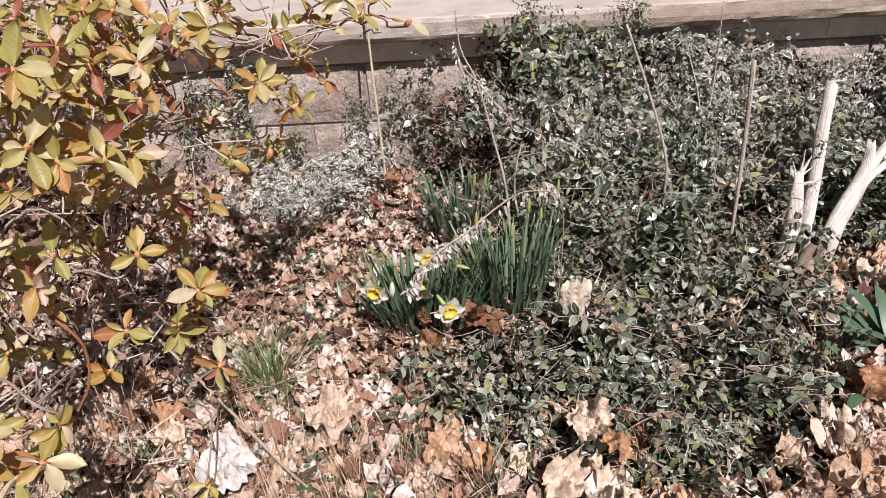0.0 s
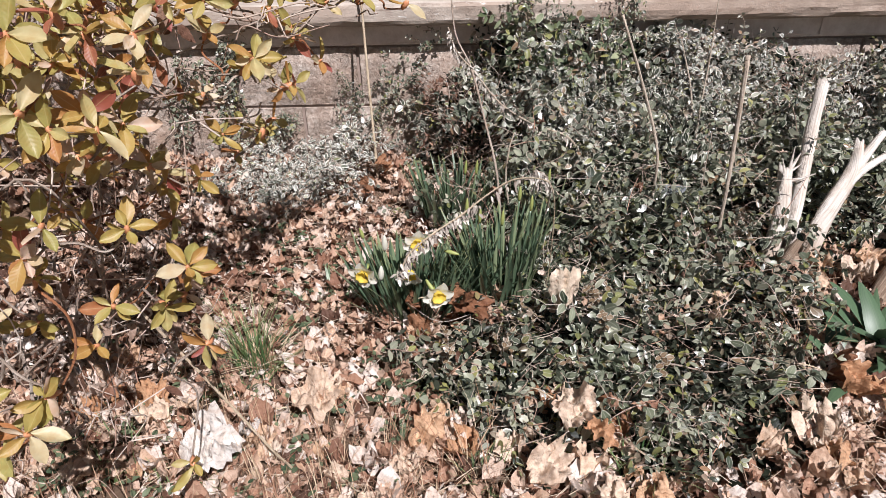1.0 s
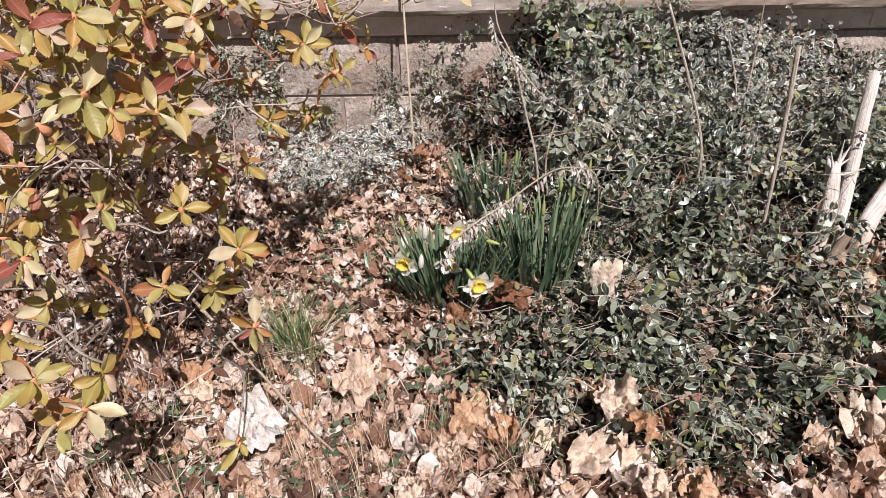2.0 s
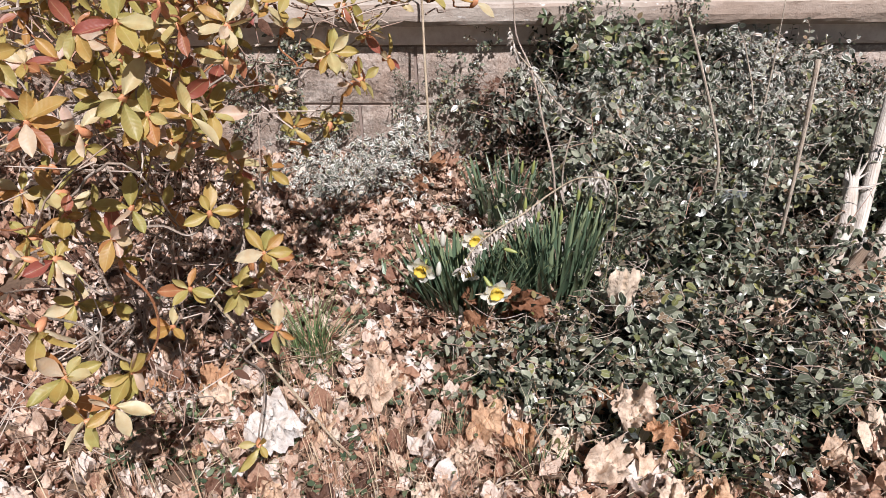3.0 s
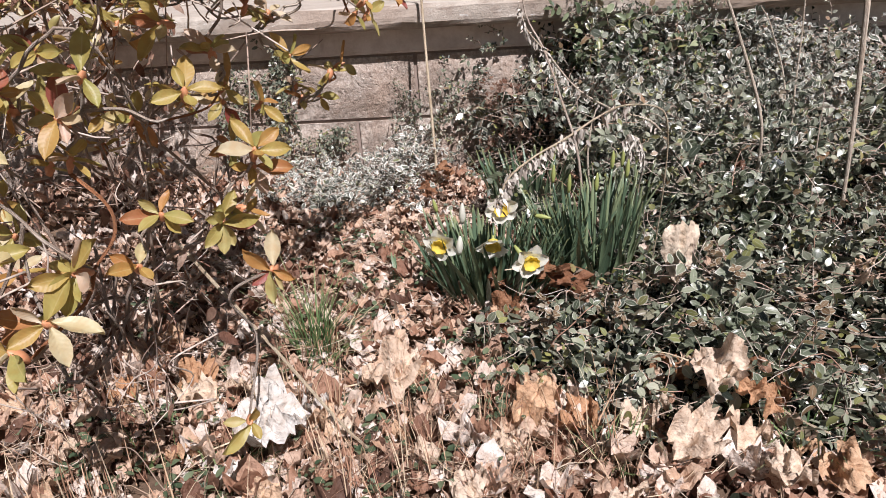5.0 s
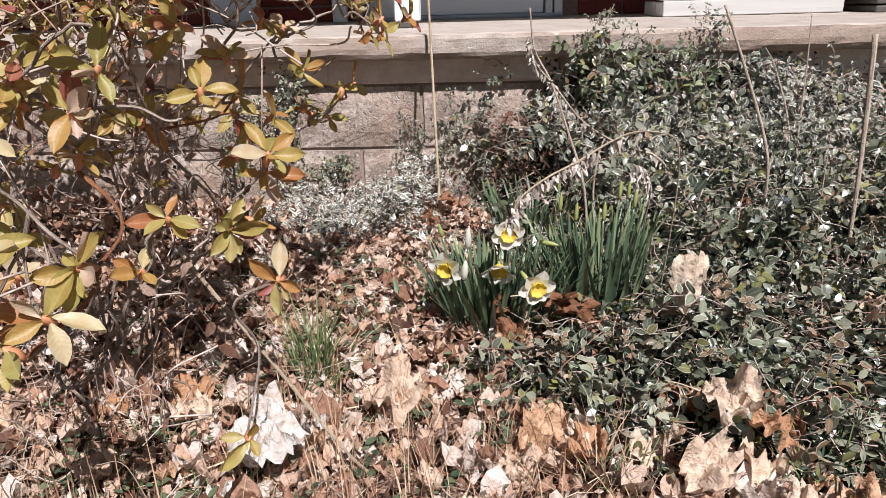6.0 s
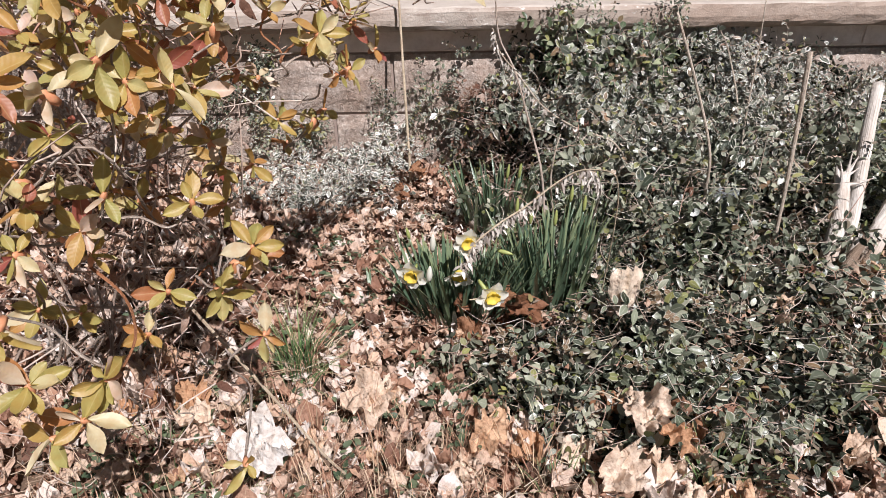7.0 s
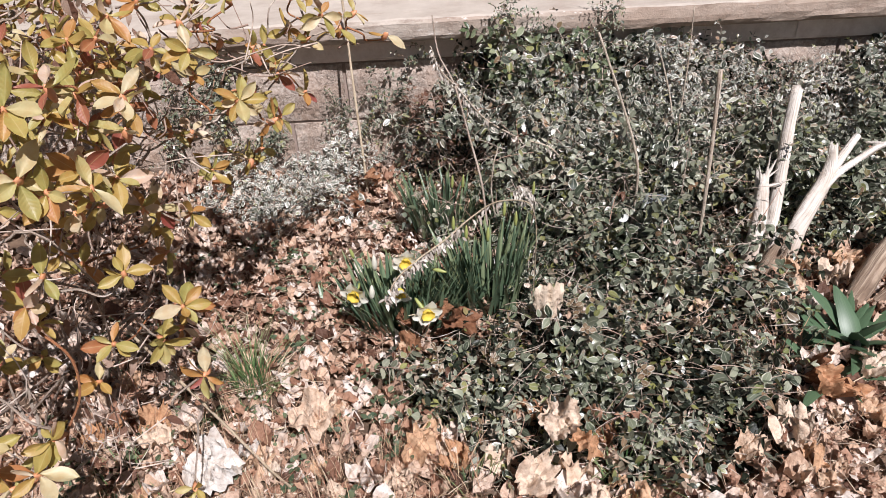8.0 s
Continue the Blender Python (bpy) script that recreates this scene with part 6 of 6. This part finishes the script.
for k in range(75):  # bare twigs at the thin top
    t_ = g.uniform(-0.2, 1)
    p = np.array((-0.62 + 0.4 * t_, 1.05 + 0.32 * t_, 0.74)) + g.normal(0, 0.05, 3)
    e = p + g.normal(0, 0.07, 3) + (0.03, 0, 0)
    tw_items.append(tube_data(crooked(p - BASE, e - BASE, 2, 0.14, g), [0.0018, 0.0009], 4, 0.0, k))
bd, al, nn, ln = [], [], [], []
for k in range(940):
    p = inner_spot(99) if k < 820 else np.array((g.uniform(-0.85, -0.42), g.uniform(1.05, 1.5), g.uniform(0.72, 0.9)))
    bd.append(p - BASE)
    al.append((g.normal(0, 0.6), g.normal(-0.3, 0.6), g.normal(-0.6, 0.5)))
    nn.append(g.normal(0, 1, 3))
    ln.append(g.uniform(0.018, 0.04))
for k in range(120):  # low, under the outer shoots
    p = np.array((g.uniform(-1.05, -0.42), g.uniform(0.82, 1.55), g.uniform(0.03, 0.42)))
    if p[0] / p[1] > -0.42 or noise.noise((p[0] * 7, p[1] * 7, p[2] * 9)) < -0.05:
        continue
    bd.append(p - BASE)
    al.append((g.normal(0, 0.7), g.normal(-0.3, 0.6), g.normal(-0.3, 0.6)))
    nn.append(g.normal(0, 1, 3))
    ln.append(g.uniform(0.018, 0.036))
    e = p + g.normal(0, 0.07, 3)
    e[2] = max(e[2], 0.02)
    tw_items.append(tube_data(crooked(p - BASE, e - BASE, 2, 0.16, g), [0.0016, 0.0008], 4, 0.0, k))
v, f, uv = leaves_data(np.array(bd), np.array(al), np.array(nn), np.array(ln), np.array(ln) * 0.5, g.uniform(0, 2.5, len(ln)))
tagged(part("withered_foliage", mesh("withered_foliage", v, f, M_BROWN, uv), shrub, "dull brown withered leaves deep inside"), kind="stuff")
sv, sf = join_data(tw_items)
tagged(part("twig_tangle", mesh("twig_tangle", sv, sf, M_STEM), shrub, "tangle of thin grey bare twigs"), kind="stuff")
for pts in ([(-0.7, 0.9, 0.3), (-0.6, 0.75, 0.25), (-0.52, 0.74, 0.3), (-0.5, 0.7, 0.36)], [(-0.5, 1.12, 0.68), (-0.4, 1.25, 0.69), (-0.3, 1.36, 0.7), (-0.2, 1.41, 0.72), (-0.12, 1.42, 0.71)],
            [(-0.46, 1.2, 0.58), (-0.38, 1.3, 0.62), (-0.3, 1.39, 0.655), (-0.27, 1.4, 0.69)], [(-0.66, 0.85, 0.55), (-0.55, 0.85, 0.62), (-0.52, 0.9, 0.5), (-0.56, 0.95, 0.4)]):
    sv, sf = tube_data(smooth_line(np.array(pts) - BASE, 26) + RNG.normal(0, 0.0016, (26, 3)), [0.0026, 0.002, 0.0014], 6, 0.2, 3)
    part("twig", mesh("shrub_twig", sv, sf, M_TWIG, tube_uv(sv, 6)), shrub, "crooked bare grey twig")

# ---- bricks of the house wall ----
bm_brick = box_mesh("brick", -0.098, 0.098, -0.006, 0.04, 0.003, 0.063, M_BRICK, 0.004)
for row in range(6):
    for i in range(-8, 9):
        x = 0.208 * i + (0.104 if row % 2 else 0)
        if -0.72 < x < 0.35:
            continue
        part("brick", bm_brick, house, m=Matrix.Translation((x, HY, 0.531 + 0.072 * row)))
# the rest of the wall, out of sight or far up
bv, bf = [], []
for row in range(29):
    for i in range(-19, 20):
        x, z = 0.208 * i + (0.104 if row % 2 else 0), 0.531 + 0.072 * row
        if (row < 6 and abs(i) < 9) or (-0.72 < x < 0.35 and z < 2.6) or abs(x) > 3.95:
            continue
        b = len(bv)
        bv += [(x + dx, HY + dy, z + dz) for dz in (0.003, 0.063) for dx, dy in ((-0.098, 0.02), (-0.098, -0.006), (0.098, -0.006), (0.098, 0.02))]
        bf += [(b + 1, b + 2, b + 6, b + 5), (b, b + 1, b + 5, b + 4), (b + 2, b + 3, b + 7, b + 6), (b + 4, b + 5, b + 6, b + 7), (b + 3, b + 2, b + 1, b)]
tagged(part("far_bricks", mesh("far_bricks", bv, bf, M_BRICK, smooth=False), house, "dark red bricks higher on the wall"), kind="stuff")
